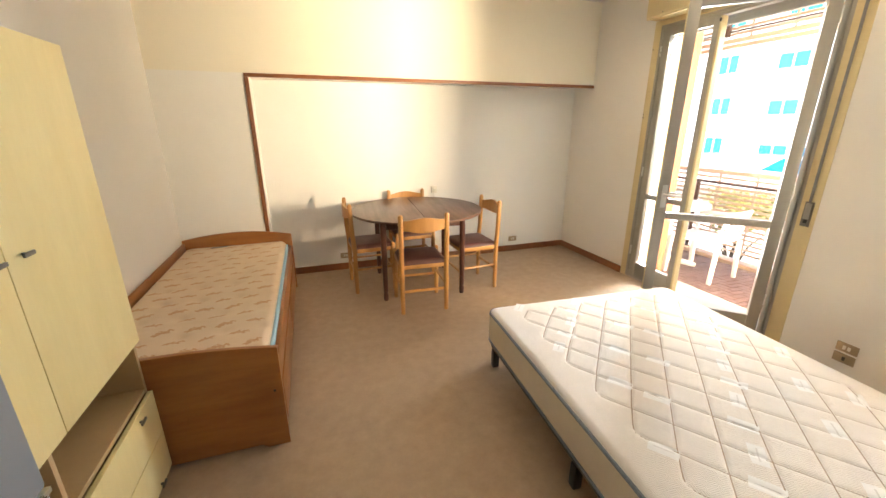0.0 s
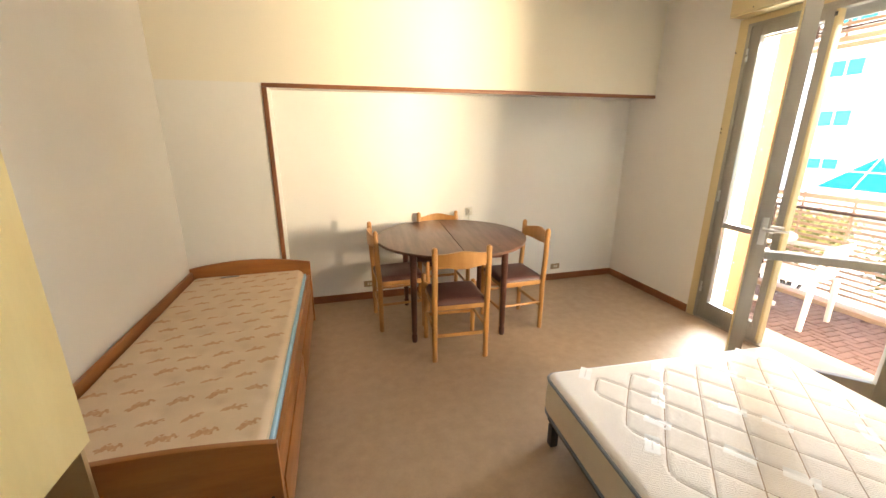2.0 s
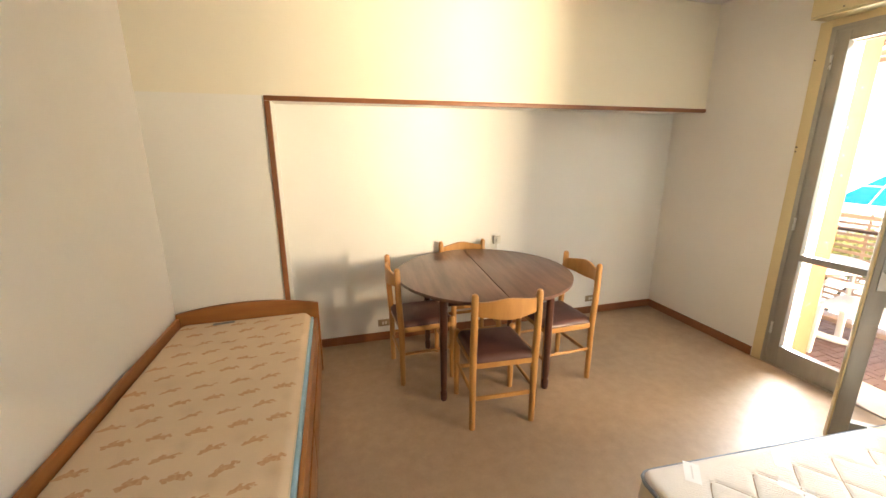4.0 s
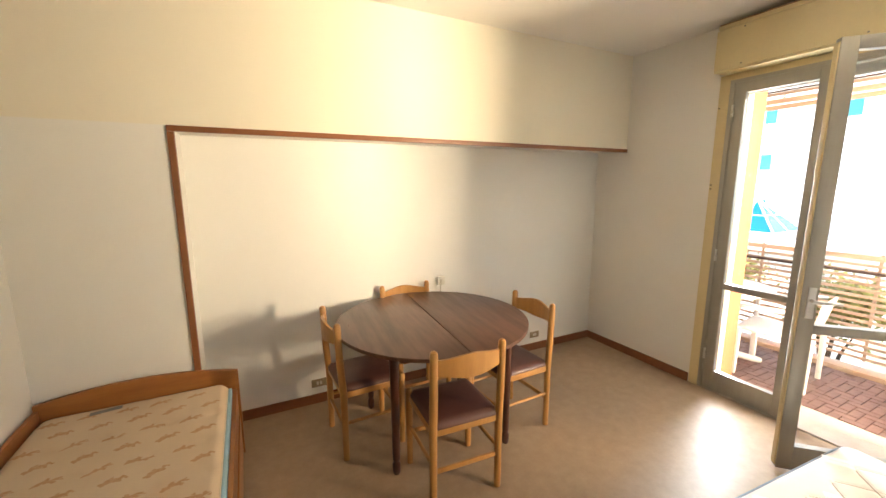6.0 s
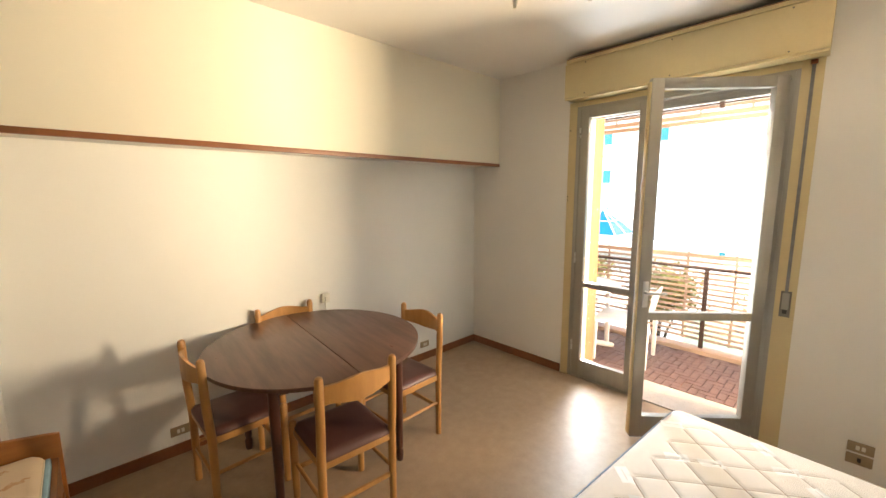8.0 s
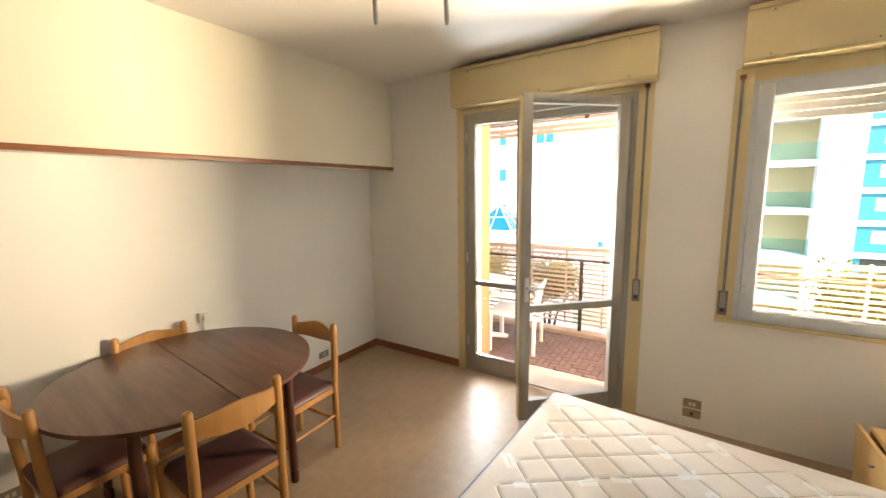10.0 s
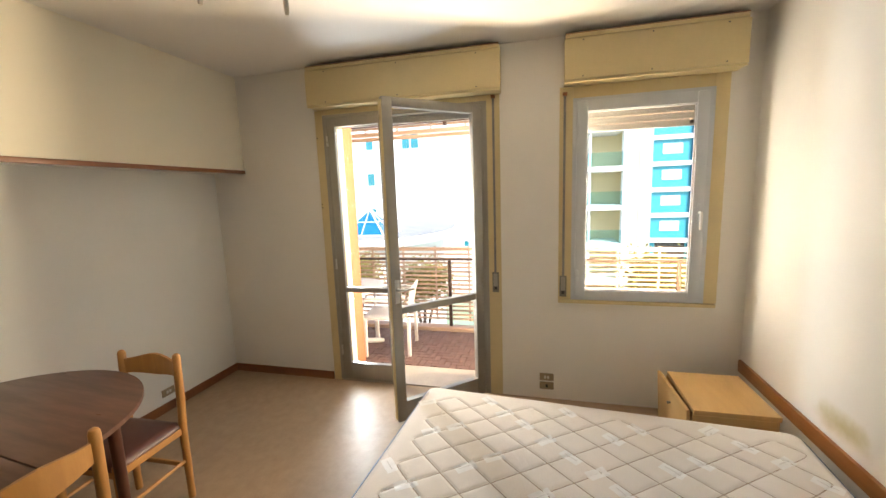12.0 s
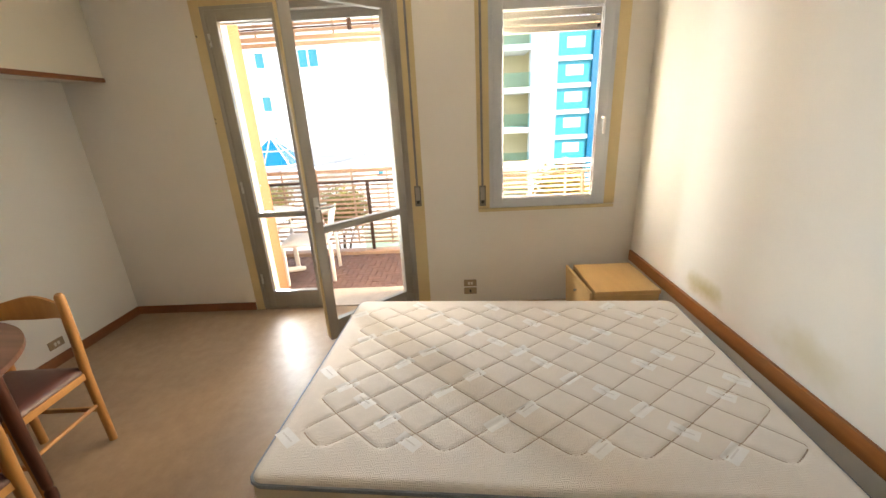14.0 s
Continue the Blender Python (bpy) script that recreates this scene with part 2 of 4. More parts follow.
def key_weave(m, pitch, depth):
    """A woven relief of small blocks with ridges that turn from block to block."""
    nt = m.node_tree
    co = nt.nodes.new("ShaderNodeTexCoord")
    check, mix, bump = (nt.nodes.new("ShaderNode" + k) for k in ("TexChecker", "Mix", "Bump"))
    nt.links.new(co.outputs["Object"], check.inputs["Vector"])
    check.inputs["Scale"].default_value = 1 / (pitch * 4)
    nt.links.new(check.outputs["Fac"], mix.inputs["Factor"])
    for k, way in ((2, "X"), (3, "Y")):
        w = nt.nodes.new("ShaderNodeTexWave")
        w.bands_direction = way
        w.inputs["Scale"].default_value = 0.314 / pitch
        nt.links.new(co.outputs["Object"], w.inputs["Vector"])
        nt.links.new(w.outputs["Fac"], mix.inputs[k])
    b = nt.nodes["Principled BSDF"]
    bump.inputs["Strength"].default_value, bump.inputs["Distance"].default_value = 0.6, depth
    nt.links.new(mix.outputs[0], bump.inputs["Height"])
    nt.links.new(b.inputs["Normal"].links[0].from_socket, bump.inputs["Normal"])
    nt.links.new(bump.outputs["Normal"], b.inputs["Normal"])


key_weave(TICK, 0.0065, 0.0012)


# ---- building blocks ----
def bm_box(bm, x0, x1, y0, y1, z0, z1, m=None):
    ret = bmesh.ops.create_cube(bm, size=1)
    mat = Matrix.Translation(((x0 + x1) / 2, (y0 + y1) / 2, (z0 + z1) / 2)) @ Matrix.Diagonal((x1 - x0, y1 - y0, z1 - z0, 1))
    bmesh.ops.transform(bm, matrix=(m @ mat) if m else mat, verts=ret["verts"])
    return ret["verts"]


def box(x0, x1, y0, y1, z0, z1, bevel=0.0, seg=2, m=None):
    bm = bmesh.new()
    bm_box(bm, x0, x1, y0, y1, z0, z1, m)
    if bevel:
        bmesh.ops.bevel(bm, geom=bm.edges[:], offset=bevel, segments=seg, affect="EDGES", profile=0.6)
    return bm


def rod(points, radii, seg=14, cap=True, bm=None):
    """A round bar through points with a radius at each."""
    bm = bm or bmesh.new()
    pts = [Vector(p) for p in points]
    rings = []
    side = None
    for i, p in enumerate(pts):
        d = (pts[min(i + 1, len(pts) - 1)] - pts[max(i - 1, 0)]).normalized()
        if side is None:
            side = d.cross(Vector((0, 0, 1)) if abs(d.z) < 0.9 else Vector((1, 0, 0))).normalized()
        side = (side - d * side.dot(d)).normalized()
        up = d.cross(side)
        r = radii[i] if hasattr(radii, "__len__") else radii
        rings.append([bm.verts.new(p + (side * math.cos(a) + up * math.sin(a)) * r) for a in
                      [2 * math.pi * k / seg for k in range(seg)]])
    for a, b in zip(rings, rings[1:]):
        for k in range(seg):
            bm.faces.new((a[k], a[(k + 1) % seg], b[(k + 1) % seg], b[k]))
    if cap:
        bm.faces.new(list(reversed(rings[0])))
        bm.faces.new(rings[-1])
    return bm


def prism(outline, axis, a, b, bevel=0.0):
    """An outline of pairs, pulled from a to b along the axis x, y or z."""
    bm = bmesh.new()
    put = {"x": lambda u, v, w: (w, u, v), "y": lambda u, v, w: (u, w, v), "z": lambda u, v, w: (u, v, w)}[axis]
    lo = [bm.verts.new(put(u, v, a)) for u, v in outline]
    hi = [bm.verts.new(put(u, v, b)) for u, v in outline]
    n = len(outline)
    bm.faces.new(lo)
    bm.faces.new(list(reversed(hi)))
    for i in range(n):
        bm.faces.new((lo[i], hi[i], hi[(i + 1) % n], lo[(i + 1) % n]))
    bmesh.ops.recalc_face_normals(bm, faces=bm.faces[:])
    if bevel:
        bmesh.ops.bevel(bm, geom=bm.edges[:], offset=bevel, segments=2, affect="EDGES", profile=0.6)
    return bm


def mesh_of(name, bm, mat, smooth=35):
    bmesh.ops.recalc_face_normals(bm, faces=bm.faces[:])
    me = bpy.data.meshes.new(name)
    bm.to_mesh(me)
    bm.free()
    me.materials.append(mat)
    if smooth:
        me.shade_smooth()
        me.set_sharp_from_angle(angle=radians(smooth))
    return me


def part(name, bm, mat, parent, label="", smooth=35, m=None):
    ob = new(name, mesh_of(name, bm, mat, smooth))
    ob.parent = parent
    if m:
        ob.matrix_basis = m
    return tagged(ob, label)


def thing(name, label, category, m=None, group=""):
    ob = tagged(new(name), label, category, group)
    if m:
        ob.matrix_basis = m
    return ob


def setting(name, bm, mat, label="", smooth=35):
    return tagged(new(name, mesh_of(name, bm, mat, smooth)), label, "", "", "structure")


def single(name, bm, mat, label, category, m=None, smooth=35):
    ob = tagged(new(name, mesh_of(name, bm, mat, smooth)), label, category)
    if m:
        ob.matrix_basis = m
    return ob


# ---- the room's shell ----
XW, XE, XO, YS, YN, YF, ZC = -0.955, 3.30, 3.62, 0.165, 4.53, 4.20, 2.77
ZN = 1.945
DOOR0, DOOR1, DOORZ = 1.965, 3.362, 2.378
WIN0, WIN1, WINZ0, WINZ1 = 0.43, 1.333, 0.84, 2.335

setting("floor", box(XW - 0.2, XE, -1.4, 4.75, -0.12, 0.0), FLOOR, "mottled beige-brown sheet vinyl floor, worn and slightly glossy")
setting("ceiling", box(XW - 0.2, XO, -1.4, 4.75, ZC, ZC + 0.15), CEIL, "off-white painted plaster ceiling")
setting("wall_west", box(XW - 0.2, XW, -1.4, 4.75, 0, ZC), PAINT, "off-white painted wall beside the single bed")
bm = bmesh.new()
bm_box(bm, XW, -0.235, YF, 4.75, 0, ZC)
bm_box(bm, -0.235, XE, YF, 4.75, ZN, ZC)
bm_box(bm, -0.235, XE, YN, 4.75, 0, ZN)
setting("wall_north", bm, PAINT_BAND, "cream wall with a wide shallow niche below head height", smooth=0)
bm = bmesh.new()
bm_box(bm, XE, XO, DOOR1, 4.75, 0, ZC)
bm_box(bm, XE, XO, WIN1, DOOR0, 0, ZC)
bm_box(bm, XE, XO, -0.2, WIN0, 0, ZC)
bm_box(bm, XE, XO, WIN0, WIN1, 0, WINZ0)
bm_box(bm, XE, XO, WIN0, WIN1, WINZ1, ZC)
bm_box(bm, XE, XO, DOOR0, DOOR1, DOORZ, ZC)
setting("wall_east", bm, PAINT, "off-white outer wall with a balcony door and a window", smooth=0)
bm = bmesh.new()
bm_box(bm, 0.80, XE, -0.2, YS, 0, ZC)
bm_box(bm, XW, -0.12, -0.2, YS, 0, ZC)
bm_box(bm, -0.12, 0.80, -0.2, YS, 2.1, ZC)
setting("wall_south", bm, PAINT_S, "off-white wall with yellowish damp stains above the bed rail", smooth=0)
bm = bmesh.new()
bm_box(bm, XW, 1.4, -1.4, -1.2, 0, ZC)
bm_box(bm, 1.2, 1.4, -1.2, -0.2, 0, ZC)
setting("wall_hall", bm, PAINT, "off-white wall of the small hall behind the doorway", smooth=0)

# wood trim of the niche and the baseboards
setting("trim", box(-0.255, XE - 0.002, YF - 0.014, YF + 0.02, ZN - 0.016, ZN + 0.014, 0.004), TRIM, "brown wooden edge strip along the top of the niche")
setting("trim", box(-0.255, -0.222, YF - 0.014, YF + 0.02, 0.0, ZN - 0.018, 0.004), TRIM, "brown wooden edge strip down the side of the niche")
setting("baseboard", box(-0.233, XE - 0.002, YN - 0.013, YN - 0.001, 0.001, 0.075, 0.003), TRIM, "brown wooden baseboard in the niche")
setting("baseboard", box(XE - 0.013, XE - 0.001, DOOR1 + 0.075, YN - 0.015, 0.001, 0.075, 0.003), TRIM, "brown wooden baseboard beside the balcony door")

# ---- balcony, outer walls ----
bm = bmesh.new()
bm_box(bm, XO, 4.79, -2.6, 9.0, -0.25, -0.045)
bm_box(bm, XE, XO, DOOR0, DOOR1, -0.25, -0.03)
setting("balcony_slab", bm, GROUT, "mortar bed of the balcony floor", smooth=0)
setting("balcony_kerb", box(4.79, 4.95, -2.6, 9.0, -0.25, 0.0, 0.008), SLAT, "low pale kerb at the foot of the balcony railing")
setting("balcony_ceiling", box(XO, 5.0, -2.6, 9.0, 2.92, 3.15), JAMB, "cream soffit over the balcony")
bm = bmesh.new()
bm_box(bm, XE, XO, 4.75, 9.0, -0.2, 2.92)
bm_box(bm, XE, XO, -2.6, -0.2, -0.2, 2.92)
setting("wall_outer", bm, ORANGE, "orange rendered outer wall of the flat", smooth=0)
setting("wall_pier", box(XO + 0.004, 3.80, 3.352, 3.95, -0.04, 2.92, 0.004), ORANGE, "orange rendered pier beside the balcony door")
# unseen masses added; the upper one's height sets how far its shadow reaches
bm = bmesh.new()
bm_box(bm, -3, XO, -2.6, 9.0, 2.93, 6.0)
bm_box(bm, -3, XO, -2.6, 9.0, -6.5, -0.25)
setting("storeys_blocking_sun", bm, ORANGE, "added orange storeys, unseen, above and below the flat, the upper keeping sun off the balcony", smooth=0)
for y0, y1, z0, z1, n in ((DOOR1 - 0.006, DOOR1 - 0.0005, 0, DOORZ, 0), (DOOR0 + 0.0005, DOOR0 + 0.006, 0, DOORZ, 1)):
    setting("door_reveal", box(XE + 0.09, XO + 0.003, y0, y1, z0, z1), JAMB, "cream rendered reveal of the balcony door")
setting("door_threshold", box(XE + 0.004, XO + 0.05, DOOR0 + 0.006, DOOR1 - 0.006, -0.03, 0.012, 0.004), MARBLE, "pale marble threshold of the balcony door")

# ---- casings ----
for y0, y1 in ((DOOR1, DOOR1 + 0.07), (DOOR0 - 0.10, DOOR0)):
    setting("door_casing", box(XE - 0.006, XE + 0.02, y0, y1, 0.0, 2.42, 0.002), CREAM, "cream enamelled strip beside the balcony door")
setting("door_casing", box(XE - 0.006, XE + 0.02, DOOR0, DOOR1, DOORZ, 2.42, 0.002), CREAM, "cream enamelled strip above the balcony door")
setting("window_casing", box(XE - 0.006, XE + 0.02, WIN0, WIN1, WINZ1, 2.42, 0.002), CREAM, "cream enamelled strip above the window")
for y0, y1 in ((WIN1, WIN1 + 0.095), (WIN0 - 0.085, WIN0)):
    setting("window_casing", box(XE - 0.006, XE + 0.02, y0, y1, WINZ0 + 0.004, 2.42, 0.002), CREAM, "cream enamelled strip beside the window")
setting("window_sill", box(XE - 0.03, XE + 0.05, WIN0 - 0.075, WIN1 + 0.095, WINZ0 - 0.022, WINZ0 + 0.003, 0.004), CREAM, "cream wooden sill under the window")


def shutter_box(y0, y1, where):
    t = thing("roller_shutter_box", "cream enamelled roller shutter box with screwed panel above the " + where, "shutter box",
              pose(XE, (y0 + y1) / 2, 2.42))
    w = (y1 - y0) / 2
    part("front_panel", box(-0.145, -0.133, -w, w, 0.012, 0.275, 0.003), CREAM, t)
    part("case", box(-0.133, -0.002, -w + 0.006, w - 0.006, 0.0, 0.31, 0.003), CREAM, t)
    part("top_strip", box(-0.145, -0.134, -w + 0.012, w - 0.006, 0.281, 0.308, 0.002), CREAM, t)
    part("bottom_strip", box(-0.142, -0.1345, -w + 0.002, w - 0.002, -0.004, 0.009, 0.002), CREAM, t)
    # solid dark strip, coloured as the shade in the gap above the box
    part("gap_shade_strip", box(-0.138, -0.1345, -w + 0.008, w - 0.008, 0.3085, 0.317), TRIM, t, "dark brown strip standing in for the shaded gap under the ceiling")
    for z in (0.03, 0.262):
        for k in (-0.78, 0.0, 0.78):
            part("screw", rod([(-0.1475, w * k, z), (-0.145, w * k, z)], 0.005, 8), PEWTER, t)
    return t


shutter_box(1.845, 3.41, "balcony door")
shutter_box(0.31, 1.405, "window")


def frame_ring(x0, x1, y0, y1, z0, z1, w, top=None, bottom=None):
    top, bottom = top or w, bottom or w
    bm = bmesh.new()
    bm_box(bm, x0, x1, y0, y0 + w, z0, z1)
    bm_box(bm, x0, x1, y1 - w, y1, z0, z1)
    bm_box(bm, x0, x1, y0 + w, y1 - w, z1 - top, z1)
    if bottom > 0:
        bm_box(bm, x0, x1, y0 + w, y1 - w, z0, z0 + bottom)
    return bm


def strip_frame(t, mat, x0, x1, y0, y1, z0, z1, w, names="frame", bevel=0.004, bottom=None, top=None, m=None, mid=None):
    """Four bars (and a middle one) as parts of a sash."""
    b, tp = w if bottom is None else bottom, w if top is None else top
    part("stile", box(x0, x1, y0, y0 + w, z0, z1, bevel), mat, t, m=m)
    part("stile", box(x0, x1, y1 - w, y1, z0, z1, bevel), mat, t, m=m)
    part("rail", box(x0 + 0.001, x1 - 0.001, y0 + w, y1 - w, z1 - tp, z1, bevel), mat, t, m=m)
    part("rail", box(x0 + 0.001, x1 - 0.001, y0 + w, y1 - w, z0, z0 + b, bevel), mat, t, m=m)
    if mid:
        part("rail", box(x0 + 0.001, x1 - 0.001, y0 + w, y1 - w, mid[0], mid[1], bevel), mat, t, m=m)


def hinge(t, x, y, z):
    part("hinge", rod([(x, y, z - 0.045), (x, y, z - 0.002), (x, y, z + 0.002), (x, y, z + 0.045)], [0.009, 0.009, 0.006, 0.009], 10), CHROME, t)


def pane(name, t, x, y0, y1, z0, z1):
    ob = part(name, box(x - 0.002, x + 0.002, y0, y1, z0, z1), PANE, t, smooth=0)
    ob.visible_shadow = False
    return ob


# balcony door: fixed frame
t = tagged(new("door_1"), "aluminium frame of the balcony door", "", "", "structure")
t.matrix_basis = pose(XE, 0, 0)
bm = frame_ring(-0.004, 0.055, DOOR0 - 0.002, DOOR1 + 0.002, 0.013, 2.38, 0.042, 0.045, -1)
part("door_frame", bm, ALU, t, smooth=0)
part("rebate", box(0.030, 0.055, DOOR0 + 0.0405, DOOR0 + 0.082, 0.014, 2.33, 0.003), ALU, t)
bm = frame_ring(-0.012, -0.005, DOOR0 + 0.022, DOOR1 - 0.022, 0.013, 2.365, 0.012, 0.012, -1)
part("cover_strip", bm, ALU, t, smooth=0)

# closed leaf
leaf = thing("balcony_door_leaf", "closed aluminium balcony door leaf with two clear panes", "door leaf", pose(XE + 0.02, 0, 0.0))
Y0, Y1 = 2.79, 3.322
strip_frame(leaf, ALU, -0.024, 0.024, Y0, Y1, 0.018, 2.34, 0.068, bottom=0.155, top=0.062, mid=(0.842, 0.888))
pane("pane", leaf, 0.0, Y0 + 0.066, Y1 - 0.066, 0.171, 0.844)
pane("pane", leaf, 0.0, Y0 + 0.066, Y1 - 0.066, 0.886, 2.28)
part("edge_strip", box(-0.034, -0.0245, Y0 - 0.006, Y0 + 0.010, 0.05, 2.33, 0.002), CREAM, leaf, "cream plastic seal strip")
part("edge_strip", box(-0.03, 0.02, Y0 - 0.010, Y0 - 0.001, 0.03, 2.33, 0.002), CREAM, leaf, "cream plastic seal strip")
part("bolt", box(-0.040, -0.0345, Y0 - 0.004, Y0 + 0.012, 2.29, 2.315, 0.002), GASKET, leaf)
for z in (0.30, 1.10, 2.16):
    hinge(leaf, -0.033, Y1 + 0.004, z)

# open leaf, hinged at the other jamb and swung into the room
W = 0.795
swing = thing("balcony_door_leaf", "aluminium balcony door leaf standing open into the room", "door leaf",
              pose(XE - 0.028, DOOR0 + 0.052, 0.0, 0, 0, 133.8 + 90 - 180))
strip_frame(swing, ALU, -0.024, 0.024, 0.005, W, 0.022, 2.34, 0.072, bottom=0.15, top=0.062, mid=(0.842, 0.892))
pane("pane", swing, 0.0, 0.075, W - 0.070, 0.170, 0.844)
pane("pane", swing, 0.0, 0.075, W - 0.070, 0.890, 2.28)
part("edge_strip", box(-0.020, 0.020, W + 0.0005, W + 0.008, 0.04, 2.32, 0.002), CREAM, swing, "cream plastic seal strip")
for sx in (-1, 1):
    part("handle_plate", box(0.024 if sx > 0 else -0.032, 0.032 if sx > 0 else -0.024, W - 0.058, W - 0.024, 0.93, 1.10, 0.003), CHROME, swing)
    part("door_handle", rod([(sx * 0.03, W - 0.04, 1.03), (sx * 0.062, W - 0.04, 1.03), (sx * 0.068, W - 0.06, 1.03), (sx * 0.066, W - 0.155, 1.028)],
                            [0.010, 0.010, 0.010, 0.008], 10), CHROME, swing)
for z in (0.30, 1.10, 2.16):
    hinge(swing, 0.0, 0.0, z)

# window
t = tagged(new("window_1"), "grey-white aluminium window with one closed sash", "", "", "structure")
t.matrix_basis = pose(XE, 0, 0)
bm = frame_ring(-0.008, 0.06, WIN0 - 0.002, WIN1 + 0.002, WINZ0 + 0.004, WINZ1 + 0.002, 0.04)
part("window_frame", bm, ALUWHITE, t, smooth=0)
a0, a1, b0, b1 = WIN0 + 0.034, WIN1 - 0.026, WINZ0 + 0.028, WINZ1 - 0.022
strip_frame(t, ALUWHITE, -0.026, 0.03, a0, a1, b0, b1, 0.072, bottom=0.055, top=0.075)
pane("pane", t, 0.0, a0 + 0.07, a1 - 0.07, b0 + 0.053, b1 - 0.073)
part("inner_step", frame_ring(-0.012, 0.002, a0 + 0.068, a1 - 0.068, b0 + 0.051, b1 - 0.071, 0.012), ALUWHITE, t, smooth=0)
for z in (1.03, 2.12):
    part("hinge", box(-0.036, -0.026, a1 - 0.028, a1 - 0.006, z - 0.055, z - 0.003, 0.003), ALUWHITE, t)
    part("hinge", box(-0.036, -0.026, a1 - 0.024, a1 - 0.002, z + 0.001, z + 0.05, 0.003), ALUWHITE, t)
part("handle_plate", box(-0.034, -0.0265, a0 + 0.018, a0 + 0.044, 1.42, 1.56, 0.004), ALUWHITE, t)
part("window_handle", rod([(-0.034, a0 + 0.03, 1.50), (-0.066, a0 + 0.03, 1.50), (-0.072, a0 + 0.03, 1.488), (-0.070, a0 + 0.03, 1.385)],
                          [0.009, 0.009, 0.010, 0.009], 10), RESIN, t, "white lever handle")


def shutter_curtain(y0, y1, z0, x, rows, slots, name, label):
    s = thing("roller_shutter", label, "roller shutter", pose(x, 0, 0))
    z = z0
    part("end_bar", box(-0.009, 0.009, y0, y1, z, z + 0.045, 0.003), SHUTTER, s)
    for y in (y0 + 0.09, y1 - 0.09):
        part("stop", rod([(-0.022, y, z + 0.026), (-0.009, y, z + 0.026)], [0.012, 0.014], 12), GASKET, s)
    z += 0.045
    for r in range(rows):
        if slots:
            bm = bmesh.new()
            n = int((y1 - y0) / 0.036)
            for k in range(n + 1):
                yy = y0 + (y1 - y0) * k / n
                bm_box(bm, -0.004, 0.004, max(y0, yy - 0.007), min(y1, yy + 0.007), z, z + 0.007)
            part("slotted_joint", bm, SHUTTER, s, smooth=0)["kind"] = "stuff"
            z += 0.007
        part("slat", box(-0.007, 0.007, y0, y1, z, z + 0.043, 0.003), SHUTTER, s)
        z += 0.0435
    return s


shutter_curtain(WIN0 + 0.003, WIN1 - 0.003, 2.11, XE + 0.13, 4, True, "window", "grey plastic roller shutter, nearly fully raised, in the window")
shutter_curtain(DOOR0 + 0.005, DOOR1 - 0.005, 2.285, XE + 0.13, 2, False, "door", "grey plastic roller shutter, fully raised, above the balcony door")


def strap(y, z0, z1, label):
    s = thing("shutter_strap", label, "shutter strap", pose(XE - 0.006, y, 0))
    part("webbing", box(-0.010, -0.008, -0.0085, 0.0085, z0 + 0.1, z1), STRAP, s)
    part("winder_plate", box(-0.008, 0.0, -0.026, 0.026, z0, z0 + 0.165, 0.004), PEWTER, s, "grey metal winder plate")
    part("winder_cover", box(-0.016, -0.0085, -0.017, 0.017, z0 + 0.05, z0 + 0.155, 0.004), ALU, s)
    part("winder_slot", box(-0.0095, -0.0085, -0.011, 0.011, z0 + 0.022, z0 + 0.046, 0.0003), GASKET, s)
    part("guide", box(-0.020, -0.0, -0.016, 0.016, z1 - 0.012, z1 + 0.012, 0.003), TRIM, s, "brown strap guide")


strap(1.912, 0.885, 2.40, "grey webbing shutter strap with metal winder beside the balcony door")
strap(1.392, 0.865, 2.37, "grey webbing shutter strap with metal winder beside the window")

for z in (2.19, 1.63, 1.60):
    hk = thing("wall_hook", "small bronze screw stuck in the door casing", "screw", pose(XE - 0.006, DOOR1 + 0.055, z))
    part("shank", rod([(0, 0, 0), (-0.007, 0, 0), (-0.010, 0, 0.004)], 0.0028, 8), PEWTER, hk)
    part("head", rod([(-0.009, 0, 0.003), (-0.012, 0, 0.003)], 0.0048, 8), GASKET, hk)

# ---- sockets and cords ----
def wall_plate(m, label, kind):
    s = thing("wall_socket", label, "wall socket", m)
    part("plate", box(-0.055, 0.055, -0.007, 0.0, -0.031, 0.031, 0.003), PLATE, s)
    part("insert", box(-0.034, 0.034, -0.009, -0.0072, -0.021, 0.021, 0.001), PLATE, s)
    for k in ((-0.012, 0.012) if kind else (0.0,)):
        part("rocker", box(k - 0.008, k + 0.008, -0.0115, -0.0092, -0.013, 0.013, 0.001), PLUG if kind else GASKET, s)


wall_plate(pose(XE, 1.511, 0.186, 0, 0, 90) @ pose(0, 0, 0, 0, 0, 180), "bronze-coloured light switch plate on the wall by the bed", 1)
wall_plate(pose(XE, 1.511, 0.112, 0, 0, 90) @ pose(0, 0, 0, 0, 0, 180), "bronze-coloured power socket plate on the wall by the bed", 0)
wall_plate(pose(2.56, YN, 0.16), "bronze-coloured double socket low on the niche wall", 1)
wall_plate(pose(0.48, YN, 0.16), "bronze-coloured socket low on the niche wall behind the chair", 1)
s = thing("wall_plug_box", "ivory plastic socket box with a cable on the niche wall", "wall socket", pose(1.512, YN, 0.84))
part("body", box(-0.032, 0.032, -0.03, 0.0, -0.035, 0.04, 0.006), PLUG, s)
part("plug", box(-0.014, 0.018, -0.046, -0.0305, -0.018, 0.022, 0.005), PLUG, s)
part("cable", rod([(0, -0.012, -0.035), (0, -0.012, -0.12), (0.005, -0.012, -0.6)], 0.004, 8), PLUG, s)

